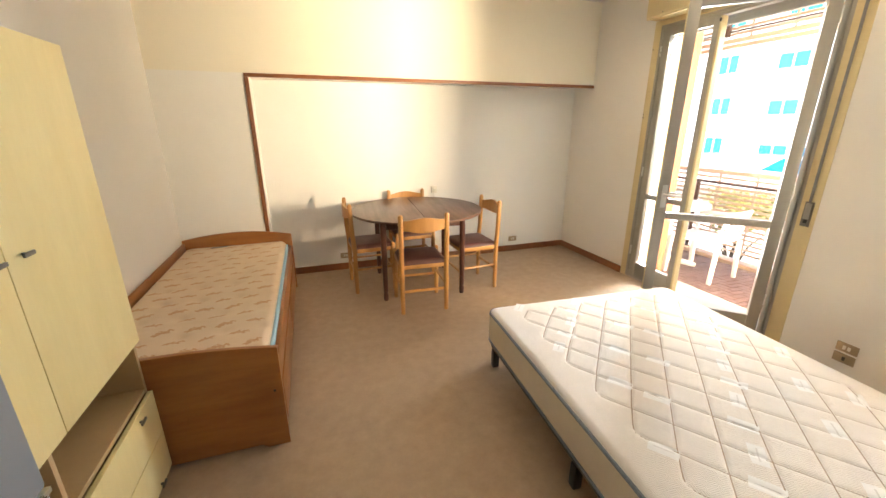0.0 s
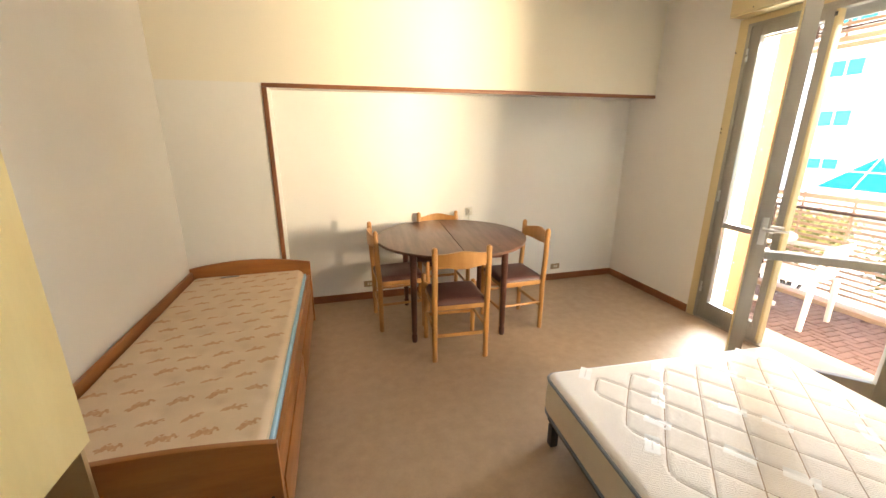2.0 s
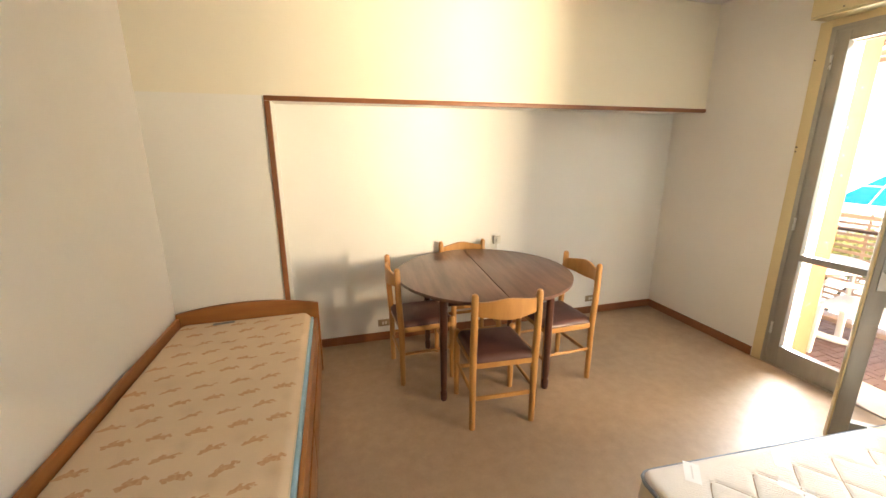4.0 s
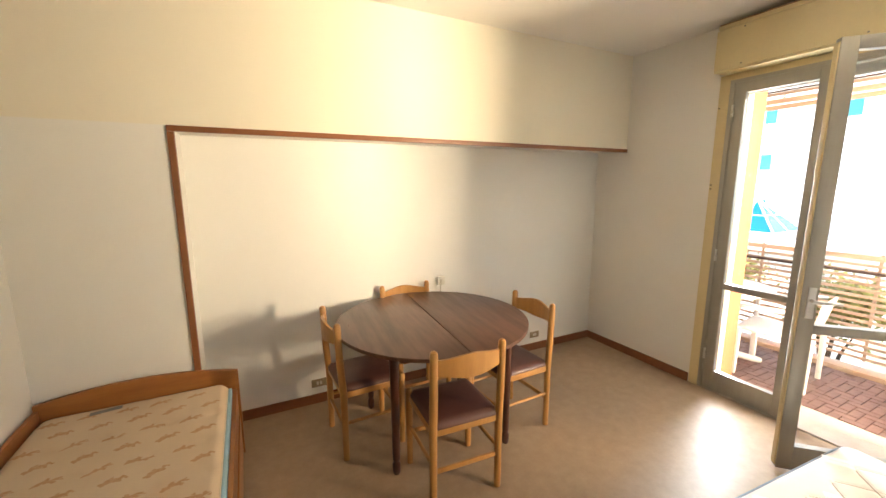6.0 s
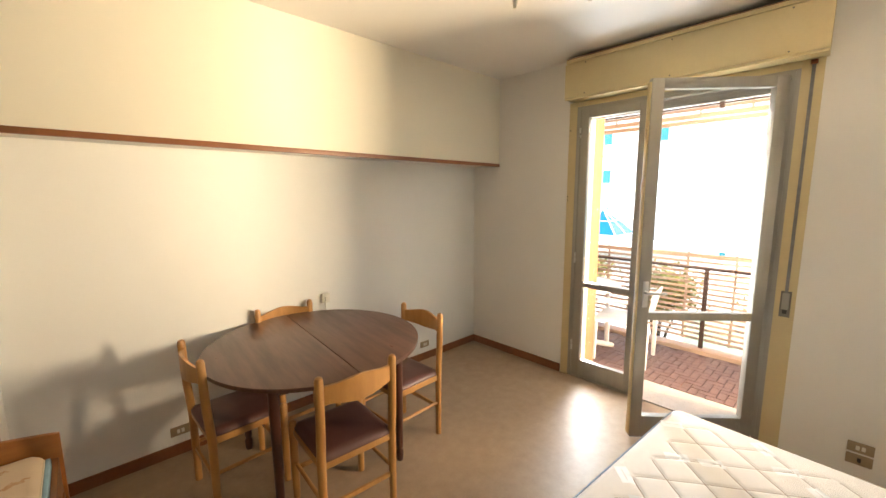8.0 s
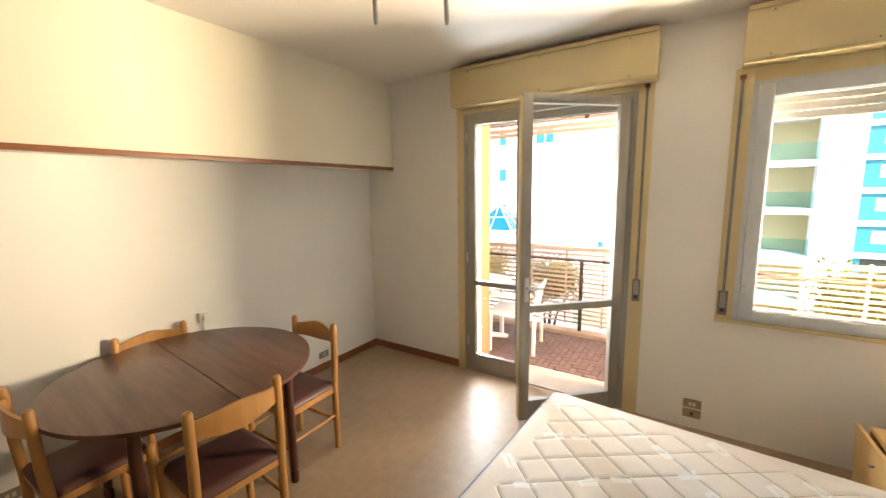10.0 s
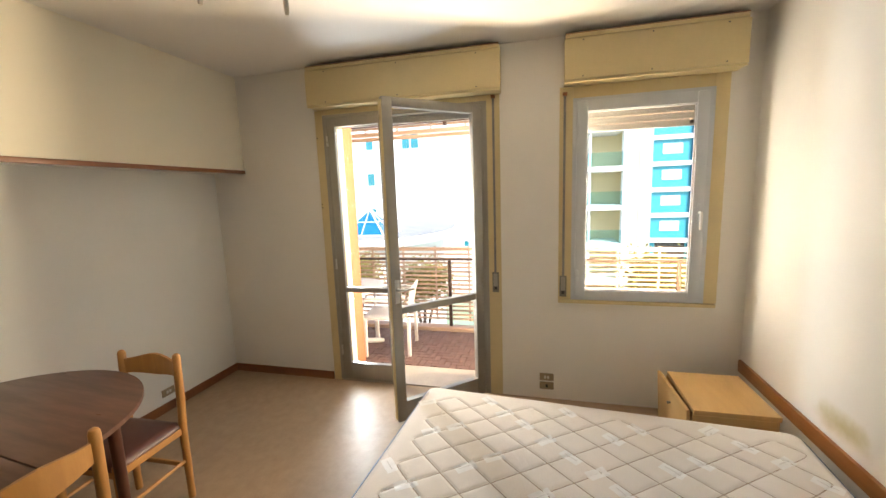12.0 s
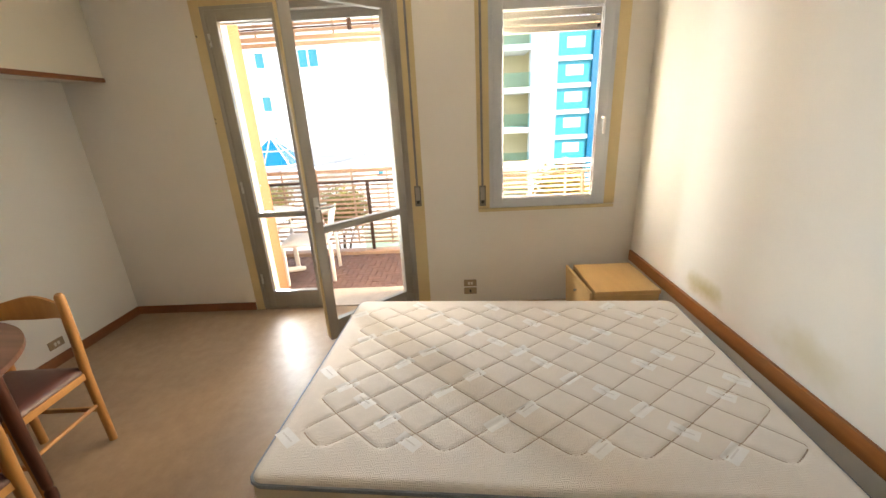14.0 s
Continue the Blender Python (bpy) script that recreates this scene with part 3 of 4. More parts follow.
for x, y, z, n in ((1.15, 2.44, 2.215, 0), (1.275, 2.265, 2.215, 1)):
    s = thing("hanging_lamp_cord", "bare lamp cord with a white terminal sleeve hanging from the ceiling", "lamp cord", pose(x, y, z))
    part("cord", rod([(0, 0, ZC - z), (0.004, 0, 0.3), (0, 0, 0.075)], 0.0016, 8), PLUG, s)
    part("terminal", rod([(0, 0, 0.09), (0, 0, 0.075), (0, 0, 0.07), (0.002, 0, 0.012), (0.002, 0, 0.0)], [0.003, 0.0065, 0.0075, 0.0075, 0.005], 10), PLUG, s)

# ---- the chairs ----
def build_chair():
    c = thing("dining_chair", "beech dining chair with round posts and a brown vinyl seat", "chair", group="chairs round the table")
    hw, d, H = 0.190, 0.365, 0.865
    for sx in (-1, 1):
        x = sx * hw
        part("leg", rod([(x, 0.0, 0), (x, 0, 0.42), (x, -0.012, 0.60), (x, -0.02, H - 0.02), (x, -0.02, H - 0.006), (x, -0.02, H)],
                        [0.019, 0.0215, 0.0215, 0.0205, 0.016, 0.007], 18), BEECH, c)
        part("leg", rod([(x * 1.02, d, 0), (x * 1.02, d, 0.30), (x * 1.02, d, 0.462), (x * 1.02, d, 0.473), (x * 1.02, d, 0.479)],
                        [0.018, 0.0215, 0.021, 0.016, 0.007], 18), BEECH, c)
        part("seat_rail", box(x - 0.009, x + 0.009, 0.012, d - 0.012, 0.400, 0.437, 0.004), BEECH, c)
        part("stretcher", rod([(x, 0.01, 0.235), (x, d - 0.01, 0.235)], 0.0105, 10), BEECH, c)
    for y in (0.0, d):
        part("seat_rail", box(-hw + 0.012, hw - 0.012, y - 0.009, y + 0.009, 0.400, 0.437, 0.004), BEECH, c)
    part("stretcher", box(-hw + 0.012, hw - 0.012, -0.007, 0.007, 0.188, 0.214, 0.004), BEECH, c)
    part("stretcher", box(-hw + 0.012, hw - 0.012, d - 0.007, d + 0.007, 0.19, 0.213, 0.004), BEECH, c)
    # cushion: thin pad, domed, cut round the posts
    bm = bmesh.new()
    n = 16
    top = []
    for i in range(n + 1):
        row = []
        for j in range(n + 1):
            u, v = i / n * 2 - 1, j / n * 2 - 1
            e = max(abs(u), abs(v))
            corner = max(0, abs(u) + abs(v) - 1.82)
            xx, yy = u * (hw + 0.004) * (1 - 0.18 * corner), d / 2 + v * (d / 2 + 0.012) * (1 - 0.18 * corner)
            z = 0.468 + 0.010 * (1 - u * u) * (1 - v * v) - 0.020 * max(0, (e - 0.86) / 0.14) ** 2
            row.append(bm.verts.new((xx, yy, z)))
        top.append(row)
    for i in range(n):
        for j in range(n):
            bm.faces.new((top[i][j], top[i + 1][j], top[i + 1][j + 1], top[i][j + 1]))
    edges = [e for e in bm.edges if e.is_boundary]
    ret = bmesh.ops.extrude_edge_only(bm, edges=edges)
    for v in [g for g in ret["geom"] if isinstance(g, bmesh.types.BMVert)]:
        v.co.z = 0.436
    part("seat", bm, VINYL, c, "worn brown vinyl seat pad", smooth=60)
    # curved back board
    bm = bmesh.new()
    n = 18
    lo, hi = [], []
    for i in range(n + 1):
        u = i / n * 2 - 1
        x = u * (hw - 0.012)
        y = -0.016 - 0.042 * (1 - u * u)
        zt = 0.818 + 0.022 * (0.5 + 0.5 * math.cos(math.pi * u)) - 0.004 * abs(u)
        zb = 0.716 + 0.016 * (0.5 + 0.5 * math.cos(math.pi * u)) * (-1) + 0.016
        f = [bm.verts.new(p) for p in ((x, y + 0.007, zb), (x, y + 0.007, zt), (x, y - 0.007, zt), (x, y - 0.007, zb))]
        hi.append(f)
    for a, b in zip(hi, hi[1:]):
        for k in range(4):
            bm.faces.new((a[k], b[k], b[(k + 1) % 4], a[(k + 1) % 4]))
    bm.faces.new(hi[0])
    bm.faces.new(list(reversed(hi[-1])))
    part("backrest", bm, BEECH, c, smooth=30)
    return c


chair = build_chair()
chair.matrix_basis = pose(1.02, 3.232, 0, 0, 0, -3.5)
for x, y, r, lab in ((0.508, 3.995, -88, ""), (1.818, 3.717, 92, ""), (1.174, 4.462, 180, "")):
    copy_thing(chair, pose(x, y, 0, 0, 0, r))

# ---- round table ----
tb = thing("round_table", "round extending table with walnut laminate top and dark turned legs", "table", pose(1.135, 3.885, 0, 0, 0, -5.0))
R, TH = 0.626, 0.775
for sgn in (-1, 1):
    out = []
    n = 44
    for k in range(n + 1):
        a = -math.pi / 2 + math.pi * k / n
        out.append((sgn * max(0.0028, math.cos(a) * R), math.sin(a) * R))
    part("tabletop", prism(out if sgn > 0 else list(reversed(out)), "z", TH - 0.022, TH, 0.003), WALNUT, tb)
part("seam_lining", box(-0.03, 0.03, -R + 0.03, R - 0.03, TH - 0.028, TH - 0.0225), GASKET, tb)
LG = 0.36
for sx in (-1, 1):
    part("apron", box(sx * LG - 0.011, sx * LG + 0.011, -LG + 0.03, LG - 0.03, TH - 0.105, TH - 0.024, 0.002), WALNUT_LEG, tb)
    part("apron", box(-LG + 0.03, LG - 0.03, sx * LG - 0.011, sx * LG + 0.011, TH - 0.105, TH - 0.024, 0.002), WALNUT_LEG, tb)
    for sy in (-1, 1):
        part("leg", rod([(sx * LG, sy * LG, z) for z in (0, 0.012, 0.062, 0.075, 0.080, 0.092, 0.10, 0.60, 0.70, TH - 0.023)],
                        [0.018, 0.022, 0.023, 0.017, 0.0165, 0.021, 0.0215, 0.026, 0.027, 0.027], 18), WALNUT_LEG, tb)

# ---- single bed ----
def arch_board(y0, y1, low, name, bed, label=""):
    out = [(XW + 0.012, low[0])]
    xs0, xs1 = XW + 0.012, -0.034
    foot = [(xs1, 0.0), (xs1 - 0.10, 0.0), (xs1 - 0.13, 0.022), (xs0 + 0.13, 0.022), (xs0 + 0.10, 0.0), (xs0, 0.0)]
    n = 18
    topline = []
    for k in range(n + 1):
        u = k / n
        topline.append((xs0 + (xs1 - xs0) * u, low[0] + (low[1] - low[0]) * u + low[2] * 4 * u * (1 - u)))
    part(name, prism(topline + foot, "y", y0, y1, 0.003), CHERRY, bed, label)


bed = thing("single_bed", "cherry-coloured single bed with arched end boards, along the wall", "bed")
arch_board(2.048, 2.072, (0.56, 0.548, 0.035), "footboard", bed)
arch_board(4.158, 4.182, (0.56, 0.548, 0.05), "headboard", bed)
part("side_panel", box(-0.070, -0.048, 2.074, 4.156, 0.055, 0.435, 0.003), CHERRY, bed)
part("side_rail", box(XW + 0.013, XW + 0.034, 2.074, 4.156, 0.28, 0.535, 0.003), CHERRY, bed)
part("drawer_front", box(-0.0475, -0.040, 2.15, 3.08, 0.075, 0.30, 0.003), CHERRY, bed)
part("drawer_front", box(-0.0475, -0.040, 3.10, 4.07, 0.075, 0.30, 0.003), CHERRY, bed)
part("slatted_base", box(XW + 0.036, -0.072, 2.075, 4.154, 0.26, 0.30), CHERRY, bed)
part("plug_cap", rod([(-0.07, 2.0475, 0.32), (-0.07, 2.0455, 0.32)], 0.006, 10), GASKET, bed)


def cushion(x0, x1, y0, y1, z0, z1, height, step, mat, side, name, t, r=0.04):
    """A mattress: a fine top sheet with relief, rounded edges, straight sides. height(x, y) adds relief."""
    nx, ny = int((x1 - x0) / step), int((y1 - y0) / step)

    def surf(u, v):
        x, y = x0 + (x1 - x0) * u, y0 + (y1 - y0) * v
        # rounded corners
        cx, cy = min(max(x, x0 + r * 1.6), x1 - r * 1.6), min(max(y, y0 + r * 1.6), y1 - r * 1.6)
        dx, dy = x - cx, y - cy
        m = max(abs(dx), abs(dy))
        l = math.hypot(dx, dy)
        if l > 1e-9:
            x, y = cx + dx * m / l, cy + dy * m / l
        e = min(x - x0, x1 - x, y - y0, y1 - y)
        if dx and dy:
            e = min(e, r * 1.6 - m)
        drop = r * 0.55 * (1 - math.sqrt(max(0, 1 - (1 - min(1, e / r)) ** 2)))
        return x, y, z1 - drop + height(x, y) * min(1, e / 0.03)

    verts = [surf(i / nx, j / ny) for j in range(ny + 1) for i in range(nx + 1)]
    faces = [(j * (nx + 1) + i, j * (nx + 1) + i + 1, (j + 1) * (nx + 1) + i + 1, (j + 1) * (nx + 1) + i) for j in range(ny) for i in range(nx)]
    me = bpy.data.meshes.new("cover")
    me.from_pydata(verts, [], faces)
    me.materials.append(mat)
    me.shade_smooth()
    ob = new("cover", me)
    ob.parent = t
    ring = [(i, 0) for i in range(nx)] + [(nx, j) for j in range(ny)] + [(i, ny) for i in range(nx, 0, -1)] + [(0, j) for j in range(ny, 0, -1)]
    ring = ring[::3]
    edge = [verts[j * (nx + 1) + i] for i, j in ring]
    bm = bmesh.new()
    cxm, cym = (x0 + x1) / 2, (y0 + y1) / 2
    rows = []
    for k in range(9):
        f = k / 8
        bulge = 0.006 * math.sin(math.pi * f)
        zz = lambda p: p[2] * (1 - f) + z0 * f
        rows.append([bm.verts.new((p[0] + bulge * (1 if p[0] > cxm else -1) * (abs(p[0] - cxm) > (x1 - x0) / 2 - r),
                                   p[1] + bulge * (1 if p[1] > cym else -1) * (abs(p[1] - cym) > (y1 - y0) / 2 - r), zz(p))) for p in edge])
    n = len(edge)
    for a, b in zip(rows, rows[1:]):
        for k in range(n):
            bm.faces.new((a[k], b[k], b[(k + 1) % n], a[(k + 1) % n]))
    bm.faces.new(rows[-1])
    part("border", bm, side, t, smooth=50)
    return edge


def closed_cord(points, radius, seg=6):
    bm = bmesh.new()
    rings = []
    n = len(points)
    for i in range(n):
        d = (Vector(points[(i + 1) % n]) - Vector(points[i - 1])).normalized()
        s = d.cross(Vector((0, 0, 1))).normalized()
        u = d.cross(s)
        rings.append([bm.verts.new(Vector(points[i]) + (s * math.cos(a) + u * math.sin(a)) * radius) for a in [2 * math.pi * k / seg for k in range(seg)]])
    for i in range(n):
        a, b = rings[i], rings[(i + 1) % n]
        for k in range(seg):
            bm.faces.new((a[k], a[(k + 1) % seg], b[(k + 1) % seg], b[k]))
    return bm


TUFTS = [(-0.79 + 0.205 * (k % 4) + (0.05 if (k // 4) % 2 else 0), 2.18 + 0.235 * (k // 4)) for k in range(32)]


def old_relief(x, y):
    h = 0.006 * noise.noise(Vector((x * 3, y * 3, 1))) + 0.0025 * noise.noise(Vector((x * 16, y * 6, 4)))
    h += 0.004 * abs(noise.noise(Vector((x * 2.5, y * 13, 9))))
    for tx, ty in TUFTS:
        d = ((x - tx) / 1.3) ** 2 + (y - ty) ** 2
        if d < 0.02:
            h -= 0.013 * math.exp(-d / 0.0009) + 0.004 * math.exp(-d / 0.005)
    return h


old = thing("single_mattress", "old cream mattress with small brown leaf print on the single bed", "mattress")
OZ = 0.495
edge = cushion(XW + 0.042, -0.092, 2.078, 4.145, 0.31, OZ, old_relief, 0.018, OLDTICK, OLDTICK, "old", old, 0.035)
part("piping", closed_cord([(p[0], p[1], p[2] - 0.004) for p in edge], 0.005), OLDPIPE, old)
part("piping", closed_cord([(p[0], p[1], 0.33) for p in edge[::2]], 0.005), OLDPIPE, old)


def cloth_patch(cx, cy, w, h, turn, z, relief, lift, n=6, k=3):
    bm = bmesh.new()
    ca, sa = math.cos(turn), math.sin(turn)
    g = []
    for i in range(n + 1):
        row = []
        for j in range(k + 1):
            u, v = (i / n - 0.5) * w, (j / k - 0.5) * h
            px, py = cx + u * ca - v * sa, cy + u * sa + v * ca
            row.append(bm.verts.new((px, py, z + relief(px, py) + lift)))
        g.append(row)
    for i in range(n):
        for j in range(k):
            bm.faces.new((g[i][j], g[i + 1][j], g[i + 1][j + 1], g[i][j + 1]))
    return bm


def motif(bm, cx, cy, z, turn, size, height, relief):
    """A small printed leaf spray: a few lobes lying on the cloth."""
    for k, (du, dv, rr) in enumerate(((-0.34, -0.05, 0.17), (-0.12, 0.03, 0.20), (0.12, -0.02, 0.17), (0.32, 0.06, 0.13), (0.22, -0.16, 0.09), (-0.05, 0.2, 0.08), (0.45, -0.06, 0.07))):
        n = 10
        ca, sa = math.cos(turn), math.sin(turn)
        pts = []
        for i in range(n):
            a = 2 * math.pi * i / n
            rad = rr * (1 + 0.3 * math.sin(3 * a + k + cx * 40) + 0.18 * math.sin(5 * a + cy * 30))
            u, v = (du + rad * math.cos(a)) * size, (dv + rad * 0.75 * math.sin(a)) * size
            pts.append((cx + u * ca - v * sa, cy + u * sa + v * ca))
        vs = [bm.verts.new((px, py, z + relief(px, py) + 0.0012 + 0.00005 * k)) for px, py in pts]
        mx, my = sum(p[0] for p in pts) / n, sum(p[1] for p in pts) / n
        c = bm.verts.new((mx, my, z + relief(mx, my) + 0.0012 + 0.00005 * k))
        for i in range(n):
            bm.faces.new((c, vs[i], vs[(i + 1) % n]))


bm = bmesh.new()
rng = random.Random(5)
for r in range(17):
    for c in range(6):
        mx = -0.845 + 0.150 * c + (0.075 if r % 2 else 0) + rng.uniform(-0.008, 0.008)
        my = 2.12 + 0.121 * r + rng.uniform(-0.01, 0.01)
        if -0.86 < mx < -0.135 and my < 4.09:
            motif(bm, mx, my, OZ, radians(12 + rng.uniform(-15, 15)), rng.uniform(0.085, 0.105), 0, old_relief)
pr = part("leaf_print", bm, MOTIF, old, "faded brown leaf print", smooth=60)
pr["kind"] = "stuff"
bl = single("blue_bed_cover", box(-0.090, -0.0715, 2.09, 4.13, 0.32, 0.458, 0.008, 3), BLUE, "pale blue folded cover stuffed between mattress and bed side", "bed cover")

part("maker_label", cloth_patch(-0.64, 4.085, 0.13, 0.035, radians(8), OZ, old_relief, 0.003, 8, 3), STRAP, old, "grey maker's label", smooth=60)

# ---- wardrobe ----
wd = thing("wardrobe", "pale wood-effect wardrobe with open shelf and cupboard below", "wardrobe")
wx0, wx1, wy0, wy1 = XW + 0.01, -0.562, 1.035, 2.04
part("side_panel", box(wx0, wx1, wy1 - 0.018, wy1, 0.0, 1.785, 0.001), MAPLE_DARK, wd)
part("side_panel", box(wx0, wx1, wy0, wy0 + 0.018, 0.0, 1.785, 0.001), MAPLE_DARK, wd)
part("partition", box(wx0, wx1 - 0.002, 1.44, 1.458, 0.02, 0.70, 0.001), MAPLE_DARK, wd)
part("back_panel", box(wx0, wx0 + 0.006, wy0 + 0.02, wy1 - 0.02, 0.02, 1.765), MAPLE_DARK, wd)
part("top_panel", box(wx0, wx1, wy0 + 0.019, wy1 - 0.019, 1.767, 1.785, 0.001), MAPLE, wd)
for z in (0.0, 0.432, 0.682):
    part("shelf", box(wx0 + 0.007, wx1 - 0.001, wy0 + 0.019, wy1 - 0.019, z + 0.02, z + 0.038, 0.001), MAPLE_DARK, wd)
for ya, yb, yh in ((1.507, 2.042, 1.567), (1.04, 1.503, 1.460)):
    d = part("door", box(wx1 + 0.001, wx1 + 0.019, ya, yb, 0.688, 1.783, 0.0015), MAPLE, wd)
    part("handle", box(wx1 + 0.030, wx1 + 0.038, yh - 0.022, yh + 0.022, 1.205, 1.217, 0.003), PEWTER, d)
    part("handle_foot", box(wx1 + 0.0195, wx1 + 0.0295, yh - 0.004, yh + 0.004, 1.207, 1.215, 0.001), PEWTER, d)
for z0, z1, yh, zh in ((0.045, 0.235, 1.90, 0.07), (0.239, 0.446, 1.875, 0.415)):
    d = part("drawer", box(wx1 + 0.001, wx1 + 0.019, 1.46, 2.038, z0, z1, 0.0015), MAPLE, wd)
    part("handle", box(wx1 + 0.030, wx1 + 0.038, yh - 0.022, yh + 0.022, zh - 0.006, zh + 0.006, 0.003), PEWTER, d)
    part("handle_foot", box(wx1 + 0.0195, wx1 + 0.0295, yh - 0.004, yh + 0.004, zh - 0.004, zh + 0.004, 0.001), PEWTER, d)
part("drawer", box(wx1 + 0.001, wx1 + 0.019, 1.04, 1.456, 0.045, 0.452, 0.0015), MAPLE, wd)

# ---- fridge ----
fr = thing("fridge", "grey enamelled fridge freezer beside the wardrobe", "fridge")
part("body", box(XW + 0.03, -0.345, 0.47, 1.02, 0.03, 1.62, 0.006), FRIDGE, fr)
part("door", box(-0.344, -0.30, 0.47, 1.02, 0.93, 1.62, 0.006), FRIDGE, fr)
part("door", box(-0.344, -0.30, 0.47, 1.02, 0.05, 0.915, 0.006), FRIDGE, fr)
part("silver_strip", box(-0.34, -0.294, 0.472, 1.018, 0.917, 0.928, 0.001), CHROME, fr)
part("handle", box(-0.299, -0.285, 0.94, 0.97, 0.70, 0.87, 0.004), GASKET, fr)
for y in (0.52, 0.97):
    for x in (-0.86, -0.40):
        part("foot", rod([(x, y, 0), (x, y, 0.03)], 0.015, 10), GASKET, fr)

# ---- double bed ----
db = thing("double_bed", "low double bed frame of dark painted steel tube", "bed", pose(1.84, 1.325, 0, 0, 0, -4.0))
BX, BY = 0.67, 0.97
for sx in (-1, 1):
    part("side_rail", box(sx * BX - 0.015, sx * BX + 0.015, -BY + 0.015, BY - 0.015, 0.125, 0.165, 0.004), IRON, db)
    part("end_rail", box(-BX - 0.015, BX + 0.015, sx * BY - 0.015, sx * BY + 0.015, 0.125, 0.165, 0.004), IRON, db)
    for sy in (-1, 0, 1):
        part("leg", box(sx * BX - 0.021, sx * BX + 0.021, sy * (BY - 0.03) - 0.021, sy * (BY - 0.03) + 0.021, 0.0, 0.124, 0.006), IRON, db)
for k in range(13):
    y = -0.88 + 0.1467 * k
    part("slat", box(-BX + 0.016, BX - 0.016, y - 0.03, y + 0.03, 0.15, 0.163, 0.002), BEECH, db)

QX, QY, QA, QB, QR = -0.56, 0.09, 0.195, 0.24, 0.020
QX1, QY0, QY1 = QX + 6 * QA, QY - 4.5 * QB, QY + 3.5 * QB


def quilt_cell(iu, iv):
    """Whether the diamond of this index is stitched: all whose four corners lie within the zigzag border."""
    x, y = QX + QA * (iu + iv + 1) / 2, QY + QB * (iu - iv) / 2
    return QX + QA / 2 - 0.01 < x < QX1 - QA / 2 + 0.01 and QY0 + QB / 2 - 0.01 < y < QY1 - QB / 2 + 0.01


def pull_in(a, lo, hi, out=True):
    """Rounds the tips of the zigzag border: pulls a place near lo or hi inwards, or undoes it."""
    for b, way in ((lo, 1), (hi, -1)):
        d = (a - b) * way
        if out and d < 0.10:
            return b + way * math.sqrt(d * d + QR * QR)
        if not out and d < 0.102:
            return b + way * (math.sqrt(d * d - QR * QR) if d > QR else d - QR)
    return a


def quilt(x, y):
    """Diamond quilting inside a zigzag border, by the distance to the stitch lines."""
    xx, yy = pull_in(x, QX, QX1, False), pull_in(y, QY0, QY1, False)
    u, v = (xx - QX) / QA + (yy - QY) / QB, (xx - QX) / QA - (yy - QY) / QB
    ru, rv = round(u), round(v)
    du, dv = abs(u - ru) * 0.151, abs(v - rv) * 0.151
    fu, fv = math.floor(u), math.floor(v)
    d = 1.0
    if quilt_cell(ru - 1, fv) or quilt_cell(ru, fv):
        d = min(d, du)
    if quilt_cell(fu, rv - 1) or quilt_cell(fu, rv):
        d = min(d, dv)
    pillow = 0.010 * (1 - 0.65 * math.exp(-d / 0.004) - 0.35 * math.exp(-d / 0.018))
    return pillow + 0.004 * noise.noise(Vector((x * 2.2, y * 2.2, 3))) + 0.0016 * noise.noise(Vector((x * 7, y * 7, 8))) - 0.007


mt = thing("double_mattress", "white quilted double mattress with grey piping on the low bed", "mattress", pose(1.84, 1.325, 0, 0, 0, -4.0))
MZ = 0.395
edge = cushion(-0.70, 0.70, -1.02, 1.02, 0.167, MZ, quilt, 0.0072, TICK, TICK_SIDE, "double", mt, 0.035)
part("piping", closed_cord([(p[0] * 1.002, p[1] * 1.002, p[2] - 0.003) for p in edge[::2]], 0.009), PIPING, mt, "grey-blue cord piping")
part("piping", closed_cord([(p[0] * 1.002, p[1] * 1.002, 0.182) for p in edge[::2]], 0.009), PIPING, mt, "grey-blue cord piping")
rng = random.Random(11)
# strips along the stitch lines, their dark colour painting the creases' shade
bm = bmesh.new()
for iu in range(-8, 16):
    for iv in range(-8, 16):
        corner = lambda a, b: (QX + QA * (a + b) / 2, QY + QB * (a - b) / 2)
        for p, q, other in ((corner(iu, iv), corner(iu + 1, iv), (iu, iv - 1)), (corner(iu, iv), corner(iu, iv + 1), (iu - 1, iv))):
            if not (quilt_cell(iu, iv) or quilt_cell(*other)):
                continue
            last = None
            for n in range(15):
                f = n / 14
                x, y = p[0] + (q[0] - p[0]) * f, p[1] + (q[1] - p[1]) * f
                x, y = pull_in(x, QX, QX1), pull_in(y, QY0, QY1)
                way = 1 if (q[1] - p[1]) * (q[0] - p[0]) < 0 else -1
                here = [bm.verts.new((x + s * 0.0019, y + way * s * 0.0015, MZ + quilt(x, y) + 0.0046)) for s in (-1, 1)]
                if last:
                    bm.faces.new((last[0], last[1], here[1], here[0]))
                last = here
part("stitches_and_crease_shade", bm, STITCH_SHADE, mt, "tan stitch lines between the diamonds, darkened for the crease shade")

